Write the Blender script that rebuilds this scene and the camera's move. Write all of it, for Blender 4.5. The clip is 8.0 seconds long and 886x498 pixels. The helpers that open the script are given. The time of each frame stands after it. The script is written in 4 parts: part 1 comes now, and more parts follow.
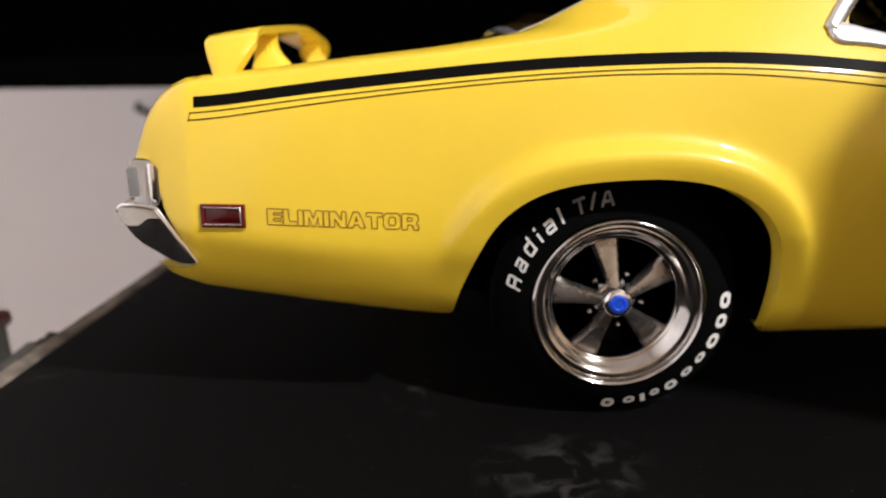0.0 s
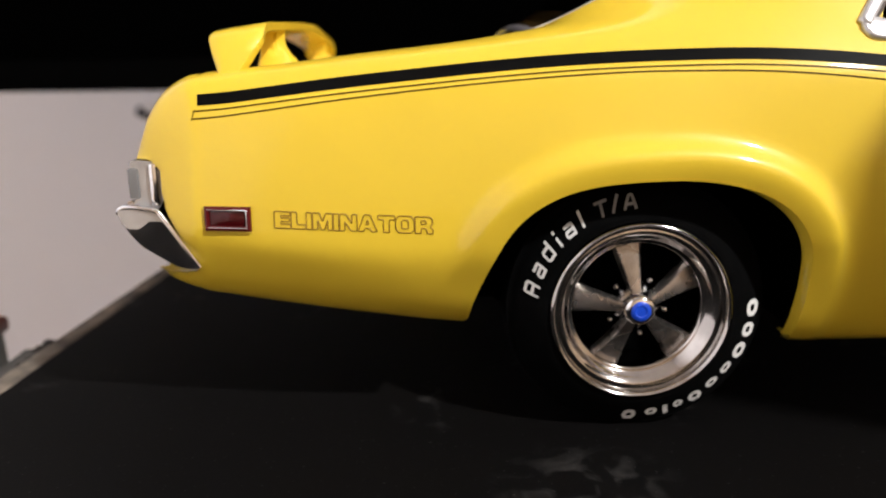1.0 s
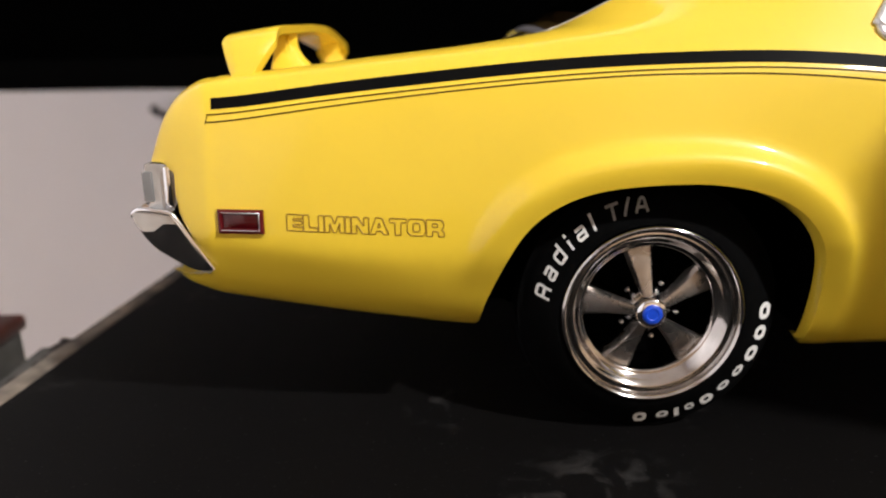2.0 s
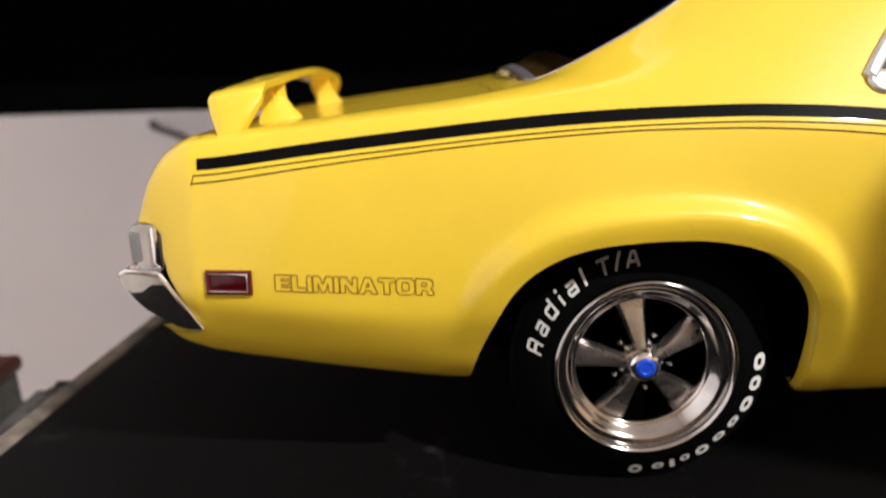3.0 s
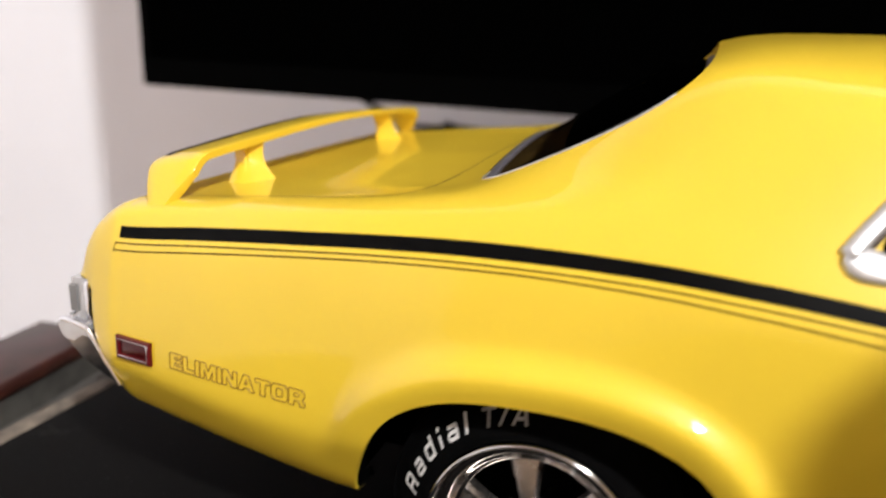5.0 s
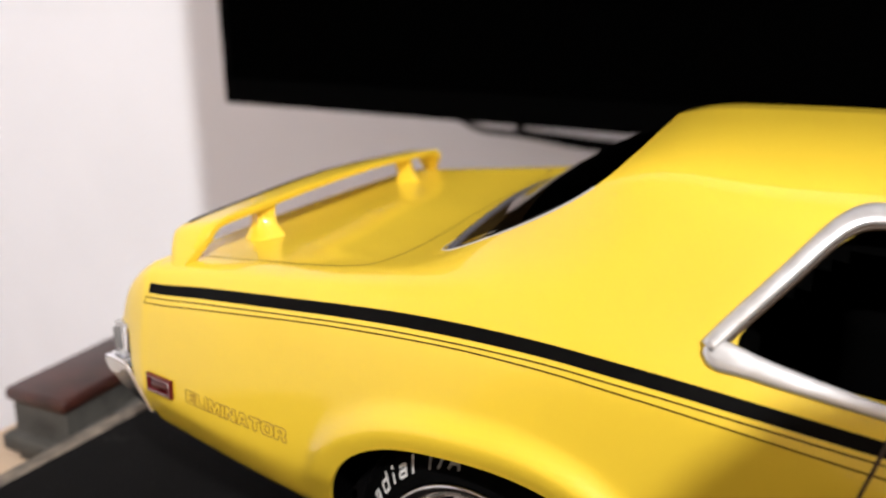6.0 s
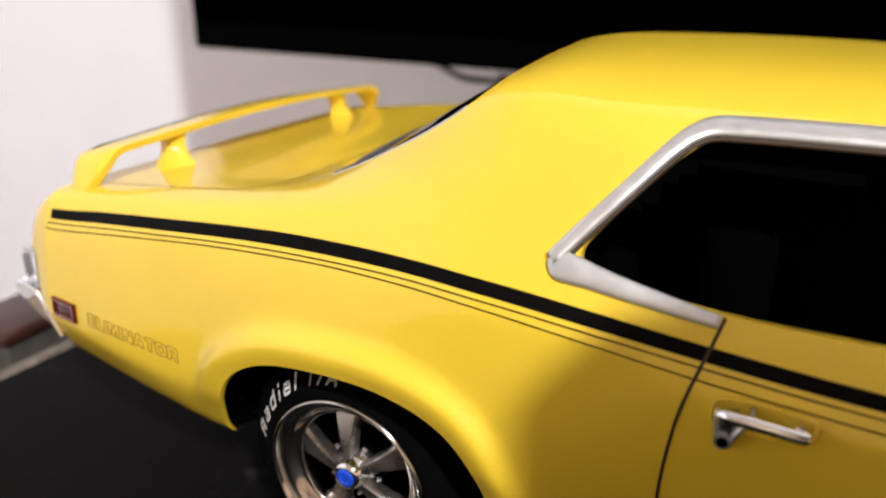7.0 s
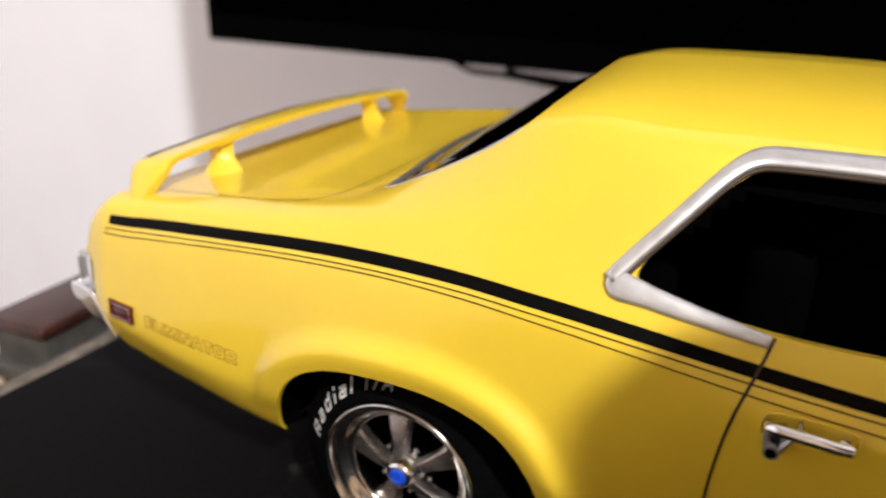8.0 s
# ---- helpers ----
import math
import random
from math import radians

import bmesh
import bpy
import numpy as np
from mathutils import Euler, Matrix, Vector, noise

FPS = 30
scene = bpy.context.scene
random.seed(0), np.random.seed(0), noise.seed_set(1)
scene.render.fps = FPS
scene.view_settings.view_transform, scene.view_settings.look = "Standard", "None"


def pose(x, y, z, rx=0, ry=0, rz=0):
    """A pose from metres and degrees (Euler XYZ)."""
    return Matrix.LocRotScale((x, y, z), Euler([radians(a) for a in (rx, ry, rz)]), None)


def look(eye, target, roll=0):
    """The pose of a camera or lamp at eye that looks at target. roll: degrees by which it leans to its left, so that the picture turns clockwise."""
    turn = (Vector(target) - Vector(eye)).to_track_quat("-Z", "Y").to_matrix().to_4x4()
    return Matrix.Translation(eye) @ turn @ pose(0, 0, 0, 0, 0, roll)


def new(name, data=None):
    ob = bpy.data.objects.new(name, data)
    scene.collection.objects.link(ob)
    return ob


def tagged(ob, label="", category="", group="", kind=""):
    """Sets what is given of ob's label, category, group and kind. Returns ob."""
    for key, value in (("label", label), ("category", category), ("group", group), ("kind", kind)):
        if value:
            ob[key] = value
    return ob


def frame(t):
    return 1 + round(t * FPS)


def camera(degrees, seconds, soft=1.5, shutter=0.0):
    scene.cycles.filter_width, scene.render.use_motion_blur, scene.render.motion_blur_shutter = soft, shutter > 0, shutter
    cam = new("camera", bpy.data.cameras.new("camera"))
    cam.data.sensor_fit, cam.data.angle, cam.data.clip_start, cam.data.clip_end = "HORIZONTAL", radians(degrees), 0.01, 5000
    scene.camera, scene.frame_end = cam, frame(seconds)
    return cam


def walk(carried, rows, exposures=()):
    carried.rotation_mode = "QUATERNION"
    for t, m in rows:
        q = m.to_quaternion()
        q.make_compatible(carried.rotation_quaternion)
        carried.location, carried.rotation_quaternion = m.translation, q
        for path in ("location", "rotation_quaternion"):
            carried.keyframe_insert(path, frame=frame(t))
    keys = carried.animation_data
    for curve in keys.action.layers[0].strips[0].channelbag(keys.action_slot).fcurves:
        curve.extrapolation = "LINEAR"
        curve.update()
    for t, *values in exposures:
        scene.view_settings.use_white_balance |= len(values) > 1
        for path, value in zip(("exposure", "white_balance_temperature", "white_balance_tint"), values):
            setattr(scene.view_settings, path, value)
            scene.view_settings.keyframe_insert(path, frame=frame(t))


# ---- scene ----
cam = camera(62.06, 8.0, soft=2.0, shutter=0.5)
CM = 0.01
# seconds, eye, target (centimetres), roll
PATH = [
    (0, (-2.729, -14.894, 5.096), (-2.483, -5.201, 2.646), -0.76),
    (0.5, (-2.737, -14.705, 5.173), (-2.553, -5.034, 2.638), -0.79),
    (1, (-2.903, -14.462, 4.98), (-2.664, -4.718, 2.595), -0.73),
    (1.2, (-2.91, -14.46, 5.0), (-2.69, -4.72, 2.605), -0.75),
    (2.3, (-2.88, -14.48, 5.16), (-2.835, -4.78, 2.715), -0.9),
    (2.5, (-2.873, -14.482, 5.277), (-2.765, -4.789, 2.818), -0.90),
    (3, (-2.689, -14.221, 5.755), (-2.666, -4.516, 3.345), -1.87),
    (3.5, (-2.058, -13.936, 6.415), (-2.572, -4.242, 4.016), -2.02),
    (4, (-0.778, -13.195, 6.592), (-1.901, -3.570, 4.121), -0.82),
    (4.5, (-0.253, -12.873, 6.931), (-2.575, -3.486, 4.384), 1.37),
    (5, (1.163, -12.277, 7.270), (-1.850, -3.162, 4.471), 2.13),
    (5.2, (1.597, -12.443, 7.791), (-1.635, -3.400, 5.001), 2.09),
    (6.3, (3.962, -12.640, 8.769), (-0.334, -4.142, 5.715), 0.12),
    (6.5, (4.461, -12.275, 8.643), (0.314, -3.741, 5.482), 0.37),
    (7, (4.804, -12.110, 8.349), (0.700, -3.708, 4.803), 0.58),
    (7.5, (4.872, -12.309, 8.745), (0.722, -4.006, 5.025), 1.13),
    (8, (4.242, -12.775, 8.858), (0.226, -4.403, 5.147), 1.41),
]


def cm(p):
    return tuple(CM * v for v in p)


cam.data.dof.use_dof, cam.data.dof.focus_distance, cam.data.dof.aperture_fstop = True, 0.09, 20
walk(cam, [(t, look(cm(eye), cm(target), roll)) for t, eye, target, roll in PATH])

# ---- light ----
world = bpy.data.worlds.new("room_air")
scene.world = world
world.use_nodes = True
world.node_tree.nodes["Background"].inputs[0].default_value = (0.9, 0.93, 1.0, 1)
world.node_tree.nodes["Background"].inputs[1].default_value = 0.02
scene.view_settings.exposure = 0.0

LAMP_AT = (1.35, -1.3, 1.70)
lamp_data = bpy.data.lights.new("ceiling_lamp_light", "POINT")
lamp_data.shadow_soft_size = 0.055
lamp_data.energy = 325
lamp_data.color = (1.0, 0.995, 0.98)
lamp_light = new("ceiling_lamp_light", lamp_data)
lamp_light.matrix_world = look(LAMP_AT, (0.0, 0.0, 0.0))


# ---- materials ----
def mat(name, base, rough=0.5, metal=0.0, spec=0.5, coat=0.0, coat_rough=0.05):
    m = bpy.data.materials.new(name)
    m.use_nodes = True
    b = m.node_tree.nodes["Principled BSDF"]
    b.inputs["Base Color"].default_value = (*base, 1)
    b.inputs["Roughness"].default_value = rough
    b.inputs["Metallic"].default_value = metal
    b.inputs["Specular IOR Level"].default_value = spec
    b.inputs["Coat Weight"].default_value = coat
    b.inputs["Coat Roughness"].default_value = coat_rough
    return m


def noisy(m, scale, amount, bump=0.0, bump_scale=None, rough_amount=0.0, detail=6.0, dark=None):
    """Mottles a material's colour and roughness and gives it fine relief. scale: features a metre."""
    nt = m.node_tree
    b = nt.nodes["Principled BSDF"]
    co = nt.nodes.new("ShaderNodeTexCoord")
    n1 = nt.nodes.new("ShaderNodeTexNoise")
    n1.inputs["Scale"].default_value = scale
    n1.inputs["Detail"].default_value = detail
    nt.links.new(co.outputs["Object"], n1.inputs["Vector"])
    base = tuple(b.inputs["Base Color"].default_value)
    low = (*dark, 1) if dark else tuple(v * (1 - amount) for v in base[:3]) + (1,)
    high = base if dark else tuple(min(1, v * (1 + amount)) for v in base[:3]) + (1,)
    ramp = nt.nodes.new("ShaderNodeValToRGB")
    ramp.color_ramp.elements[0].position, ramp.color_ramp.elements[1].position = 0.3, 0.7
    ramp.color_ramp.elements[0].color, ramp.color_ramp.elements[1].color = low, high
    nt.links.new(n1.outputs["Fac"], ramp.inputs["Fac"])
    nt.links.new(ramp.outputs["Color"], b.inputs["Base Color"])
    if rough_amount:
        r0 = b.inputs["Roughness"].default_value
        mr = nt.nodes.new("ShaderNodeMapRange")
        mr.inputs["To Min"].default_value = max(0.02, r0 - rough_amount)
        mr.inputs["To Max"].default_value = min(1, r0 + rough_amount)
        nt.links.new(n1.outputs["Fac"], mr.inputs["Value"])
        nt.links.new(mr.outputs["Result"], b.inputs["Roughness"])
    if bump:
        n2 = nt.nodes.new("ShaderNodeTexNoise")
        n2.inputs["Scale"].default_value = bump_scale or scale * 5
        n2.inputs["Detail"].default_value = 4
        nt.links.new(co.outputs["Object"], n2.inputs["Vector"])
        bp = nt.nodes.new("ShaderNodeBump")
        bp.inputs["Strength"].default_value = 1.0
        bp.inputs["Distance"].default_value = bump
        nt.links.new(n2.outputs["Fac"], bp.inputs["Height"])
        nt.links.new(bp.outputs["Normal"], b.inputs["Normal"])
    return m


PAINT = noisy(mat("yellow_paint", (0.745, 0.518, 0.036), 0.42, 0, 0.25, 0.75, 0.06), 60, 0.03, 0.000004, 900)
STRIPE = noisy(mat("black_decal", (0.002, 0.0019, 0.002), 0.5, 0, 0.05), 300, 0.2)
PIN = mat("pinstripe_decal", (0.07, 0.038, 0.004), 0.5, 0, 0.1)
GAP = mat("panel_gap_shade", (0.03, 0.013, 0.002), 0.6)
# Brown puts the shade along the raised letters' edges into colour.
EMBOSS_SHADE = mat("embossed_edge_shade", (0.3, 0.17, 0.009), 0.5)
# Chrome with its base darkened, for the dark surroundings it mirrors.
CHROME_DIMMED = noisy(mat("dimmed_chrome", (0.5, 0.51, 0.55), 0.2, 1.0), 300, 0.25, 0.00002, 350, 0.05)
MARKER_RED = mat("marker_red", (0.09, 0.004, 0.006), 0.35, 0, 0.3)
CHROME = noisy(mat("chrome", (0.86, 0.86, 0.88), 0.09, 1.0), 400, 0.06, 0.000006, 700, 0.04)
WHEEL = noisy(mat("wheel_chrome", (0.55, 0.52, 0.5), 0.12, 1.0), 250, 0.22, 0.00001, 500, 0.05)
SILVER = noisy(mat("silver_plating", (0.6, 0.595, 0.6), 0.2, 0.7), 300, 0.12, 0.00002, 500, 0.1)
SATIN = noisy(mat("satin_silver_trim", (0.62, 0.615, 0.63), 0.36, 0.75), 500, 0.08, 0.000004, 1500, 0.06)
SPOKE = noisy(mat("dull_spoke_metal", (0.34, 0.31, 0.29), 0.27, 0.95), 300, 0.25, 0.00001, 1200, 0.08)
RUBBER = noisy(mat("tyre_rubber", (0.0016, 0.0016, 0.0017), 0.85, 0, 0.03), 600, 0.3, 0.00001, 2500)
# White lettering dimmed in its colour for the wheel arch's shade.
SHADEDWHITE = noisy(mat("shaded_tyre_paint", (0.26, 0.255, 0.25), 0.7), 900, 0.3)
WHITE = noisy(mat("white_tyre_paint", (0.68, 0.67, 0.66), 0.6), 900, 0.1)
BLUE = noisy(mat("blue_cap_paint", (0.008, 0.055, 0.5), 0.35), 700, 0.2)
RED = mat("red_lens", (0.05, 0.002, 0.003), 0.15, 0, 0.3, 0.3, 0.05)
LAMPGREY = mat("grey_lens", (0.17, 0.165, 0.165), 0.3)
SEAL = noisy(mat("grey_rubber_seal", (0.075, 0.072, 0.082), 0.5), 300, 0.2)
BLACK = mat("black_plastic", (0.0008, 0.0008, 0.0008), 0.7, 0, 0.01)
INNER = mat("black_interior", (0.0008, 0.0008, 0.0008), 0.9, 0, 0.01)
GLASSM = mat("dark_glass", (0.26, 0.2, 0.15), 0.03, 0, 0.45)
GLASSM.node_tree.nodes["Principled BSDF"].inputs["Transmission Weight"].default_value = 1.0
TABLE = mat("black_table", (0.0045, 0.0042, 0.0044), 0.6, 0, 0.02)
EDGE = noisy(mat("worn_table_edge", (0.13, 0.105, 0.082), 0.75), 150, 0.85, 0.0002, 300)
WALL = noisy(mat("white_wall_paint", (0.88, 0.885, 0.94), 0.8), 6, 0.02, 0.0004, 120)
# Tone of the unseen walls, set for the bounce light they give.
TANWALL = noisy(mat("tan_bounce_wall", (0.42, 0.315, 0.22), 0.9), 30, 0.15)
SHADE = noisy(mat("added_lampshade_metal", (0.05, 0.045, 0.04), 0.5, 0, 0.3), 40, 0.2)
CEIL = noisy(mat("ceiling_paint", (0.82, 0.8, 0.78), 0.9), 5, 0.02)
FLOOR = noisy(mat("floor_boards", (0.2, 0.13, 0.08), 0.6), 8, 0.15)
SCREEN = mat("tv_screen", (0.0004, 0.0004, 0.0004), 0.5, 0, 0.0)
MAHOG = noisy(mat("mahogany", (0.034, 0.009, 0.006), 0.45, 0, 0.35, 0.2, 0.25), 120, 0.5, 0.00003, 600)
STONE = noisy(mat("grey_stone", (0.04, 0.037, 0.032), 0.75), 160, 0.4, 0.0002, 500)
SHELF = noisy(mat("brown_parcel_shelf", (0.08, 0.052, 0.013), 0.5), 200, 0.4)
RUBBLE = noisy(mat("dark_rubble", (0.02, 0.015, 0.013), 0.8), 300, 0.6, 0.0002, 600)
TAN = noisy(mat("tan_shelf_wood", (0.5, 0.36, 0.24), 0.55), 60, 0.15, 0.00003, 500)


def scuffed(m, dark, dust):
    """Black lacquer with fine grain, dust specks and pale smears."""
    nt = m.node_tree
    bs = nt.nodes["Principled BSDF"]
    co = nt.nodes.new("ShaderNodeTexCoord")
    fine, smear, place = (nt.nodes.new("ShaderNodeTexNoise") for _ in range(3))
    for n, scale, detail, warp in ((fine, 1400, 3, 0.0), (smear, 240, 12, 0.8), (place, 22, 2, 0.0)):
        n.inputs["Scale"].default_value, n.inputs["Detail"].default_value, n.inputs["Distortion"].default_value = scale, detail, warp
        nt.links.new(co.outputs["Object"], n.inputs["Vector"])

    def step(src, lo, hi, top):
        r = nt.nodes.new("ShaderNodeMapRange")
        r.inputs["From Min"].default_value, r.inputs["From Max"].default_value, r.inputs["To Max"].default_value = lo, hi, top
        nt.links.new(src.outputs["Fac"], r.inputs["Value"])
        return r

    def times(a, c):
        n = nt.nodes.new("ShaderNodeMath")
        n.operation = "MULTIPLY"
        nt.links.new(a.outputs[0], n.inputs[0])
        nt.links.new(c.outputs[0], n.inputs[1])
        return n

    marks = times(step(smear, 0.54, 0.8, 0.5), step(place, 0.54, 0.7, 0.7))
    # a dusty patch in front of the wheel
    far = nt.nodes.new("ShaderNodeVectorMath")
    far.operation = "DISTANCE"
    far.inputs[1].default_value = (-0.0095, -0.0655, 0.0)
    nt.links.new(co.outputs["Object"], far.inputs[0])
    patch = nt.nodes.new("ShaderNodeMapRange")
    patch.inputs["From Min"].default_value, patch.inputs["From Max"].default_value, patch.inputs["To Min"].default_value, patch.inputs["To Max"].default_value = 0.002, 0.013, 0.7, 0.0
    nt.links.new(far.outputs["Value"], patch.inputs["Value"])
    dusty = times(step(smear, 0.48, 0.85, 0.24), patch)
    specks = step(fine, 0.66, 0.78, 0.1)
    both = nt.nodes.new("ShaderNodeMath")
    both.operation, both.use_clamp = "ADD", True
    nt.links.new(marks.outputs[0], both.inputs[0])
    nt.links.new(specks.outputs[0], both.inputs[1])
    more = nt.nodes.new("ShaderNodeMath")
    more.operation, more.use_clamp = "ADD", True
    nt.links.new(both.outputs[0], more.inputs[0])
    nt.links.new(dusty.outputs[0], more.inputs[1])
    mix = nt.nodes.new("ShaderNodeMix")
    mix.data_type = "RGBA"
    mix.inputs[6].default_value, mix.inputs[7].default_value = (*dark, 1), (*dust, 1)
    nt.links.new(more.outputs[0], mix.inputs[0])
    nt.links.new(mix.outputs[2], bs.inputs["Base Color"])
    bump = nt.nodes.new("ShaderNodeBump")
    bump.inputs["Strength"].default_value, bump.inputs["Distance"].default_value = 1.0, 0.000012
    nt.links.new(fine.outputs["Fac"], bump.inputs["Height"])
    nt.links.new(bump.outputs["Normal"], bs.inputs["Normal"])


scuffed(TABLE, (0.0038, 0.0035, 0.0035), (0.34, 0.32, 0.31))


# ---- mesh helpers (centimetres) ----
def ob_from(name, verts, faces, material, parent=None, label="", smooth=True):
    me = bpy.data.meshes.new(name)
    me.from_pydata([(float(a) * CM, float(b) * CM, float(c) * CM) for a, b, c in verts], [], [tuple(int(i) for i in f) for f in faces])
    me.materials.append(material)
    me.update()
    if smooth:
        me.polygons.foreach_set("use_smooth", [True] * len(me.polygons))
    ob = new(name, me)
    if parent:
        ob.parent = parent
    if label:
        ob["label"] = label
    return ob


def from_bm(name, bm, material, parent=None, label="", smooth=True, sharp=40):
    me = bpy.data.meshes.new(name)
    bmesh.ops.recalc_face_normals(bm, faces=bm.faces)
    bmesh.ops.scale(bm, vec=(CM, CM, CM), verts=bm.verts)
    bm.to_mesh(me)
    bm.free()
    me.materials.append(material)
    if smooth:
        me.polygons.foreach_set("use_smooth", [True] * len(me.polygons))
        me.set_sharp_from_angle(angle=radians(sharp))
    ob = new(name, me)
    if parent:
        ob.parent = parent
    if label:
        ob["label"] = label
    return ob


def box(bm, lo, hi, bevel=0.0, segments=2, m=None):
    got = bmesh.ops.create_cube(bm, size=1)
    vs = got["verts"]
    for v in vs:
        v.co = Vector([(lo[i] + hi[i]) / 2 + v.co[i] * (hi[i] - lo[i]) for i in range(3)])
    if bevel:
        es = list({e for v in vs for e in v.link_edges})
        r = bmesh.ops.bevel(bm, geom=es, offset=bevel, segments=segments, affect="EDGES", profile=0.5)
        vs = list({v for f in r["faces"] for v in f.verts} | {v for v in vs if v.is_valid})
    if m is not None:
        bmesh.ops.transform(bm, matrix=m, verts=vs)
    return vs


def bevel_box(name, lo, hi, material, bevel=0.05, parent=None, label="", m=None, segments=2):
    bm = bmesh.new()
    box(bm, lo, hi, bevel, segments, m)
    return from_bm(name, bm, material, parent, label)


def revolve(bm, profile, steps, centre, axis="y", close=False):
    """Turns a profile of (along, radius) round an axis through centre."""
    rings = []
    for a in range(steps):
        c, s = math.cos(2 * math.pi * a / steps), math.sin(2 * math.pi * a / steps)
        ring = []
        for u, r in profile:
            p = (r * c, u, r * s) if axis == "y" else ((u, r * c, r * s) if axis == "x" else (r * c, r * s, u))
            ring.append(bm.verts.new(Vector(centre) + Vector(p)))
        rings.append(ring)
    n = len(profile)
    for a in range(steps):
        b = (a + 1) % steps
        for k in range(n if close else n - 1):
            k2 = (k + 1) % n
            bm.faces.new((rings[a][k], rings[a][k2], rings[b][k2], rings[b][k]))
    return rings


def tube(name, path, radius, material, parent=None, label="", closed=False, sides=8, flat=1.0):
    """A rod along a path of points (cm); flat squeezes its depth."""
    cu = bpy.data.curves.new(name, "CURVE")
    cu.dimensions, cu.bevel_depth, cu.bevel_resolution, cu.use_fill_caps = "3D", radius * CM, sides // 4, True
    sp = cu.splines.new("POLY")
    sp.points.add(len(path) - 1)
    for q, p in zip(sp.points, path):
        q.co = (p[0] * CM, p[1] * CM, p[2] * CM, 1)
    sp.use_cyclic_u, sp.use_smooth = closed, True
    tmp = bpy.data.objects.new(name, cu)
    scene.collection.objects.link(tmp)
    me = bpy.data.meshes.new_from_object(tmp.evaluated_get(bpy.context.evaluated_depsgraph_get()))
    bpy.data.objects.remove(tmp)
    me.name = name
    me.materials.clear()
    me.materials.append(material)
    ob = new(name, me)
    if parent:
        ob.parent = parent
    if label:
        ob["label"] = label
    return ob


def dense(points, step=0.05, closed=False, smooth=2):
    """A rounded, evenly stepped line through points."""
    p = np.array(points, float)
    for _ in range(smooth):
        q = []
        n = len(p)
        for i in range(n if closed else n - 1):
            a, b = p[i], p[(i + 1) % n]
            q += [a * 0.75 + b * 0.25, a * 0.25 + b * 0.75]
        p = np.array(([] if closed else [p[0]]) + q + ([] if closed else [p[-1]]))
    if closed:
        p = np.vstack([p, p[:1]])
    d = np.r_[0, np.cumsum(np.linalg.norm(np.diff(p, axis=0), axis=1))]
    n = max(2, int(round(d[-1] / step)) + 1)
    u = np.linspace(0, d[-1], n)
    out = np.stack([np.interp(u, d, p[:, k]) for k in range(p.shape[1])], 1)
    return out[:-1] if closed else out


def slope(h, m):
    """Slopes of a smooth curve that never overshoots its points."""
    d = np.zeros(len(m) + 1)
    for k in range(1, len(m)):
        if m[k - 1] * m[k] > 0:
            w1, w2 = 2 * h[k] + h[k - 1], h[k] + 2 * h[k - 1]
            d[k] = (w1 + w2) / (w1 / m[k - 1] + w2 / m[k])
    d[0], d[-1] = m[0], m[-1]
    return d


def pchip(xk, yk, x):
    xk, yk, x = np.array(xk, float), np.array(yk, float), np.array(x, float)
    h = np.diff(xk)
    m = np.diff(yk) / h
    d = slope(h, m)
    i = np.clip(np.searchsorted(xk, x) - 1, 0, len(h) - 1)
    t = (x - xk[i]) / h[i]
    return (2 * t**3 - 3 * t**2 + 1) * yk[i] + (t**3 - 2 * t**2 + t) * h[i] * d[i] + (3 * t**2 - 2 * t**3) * yk[i + 1] + (t**3 - t**2) * h[i] * d[i + 1]


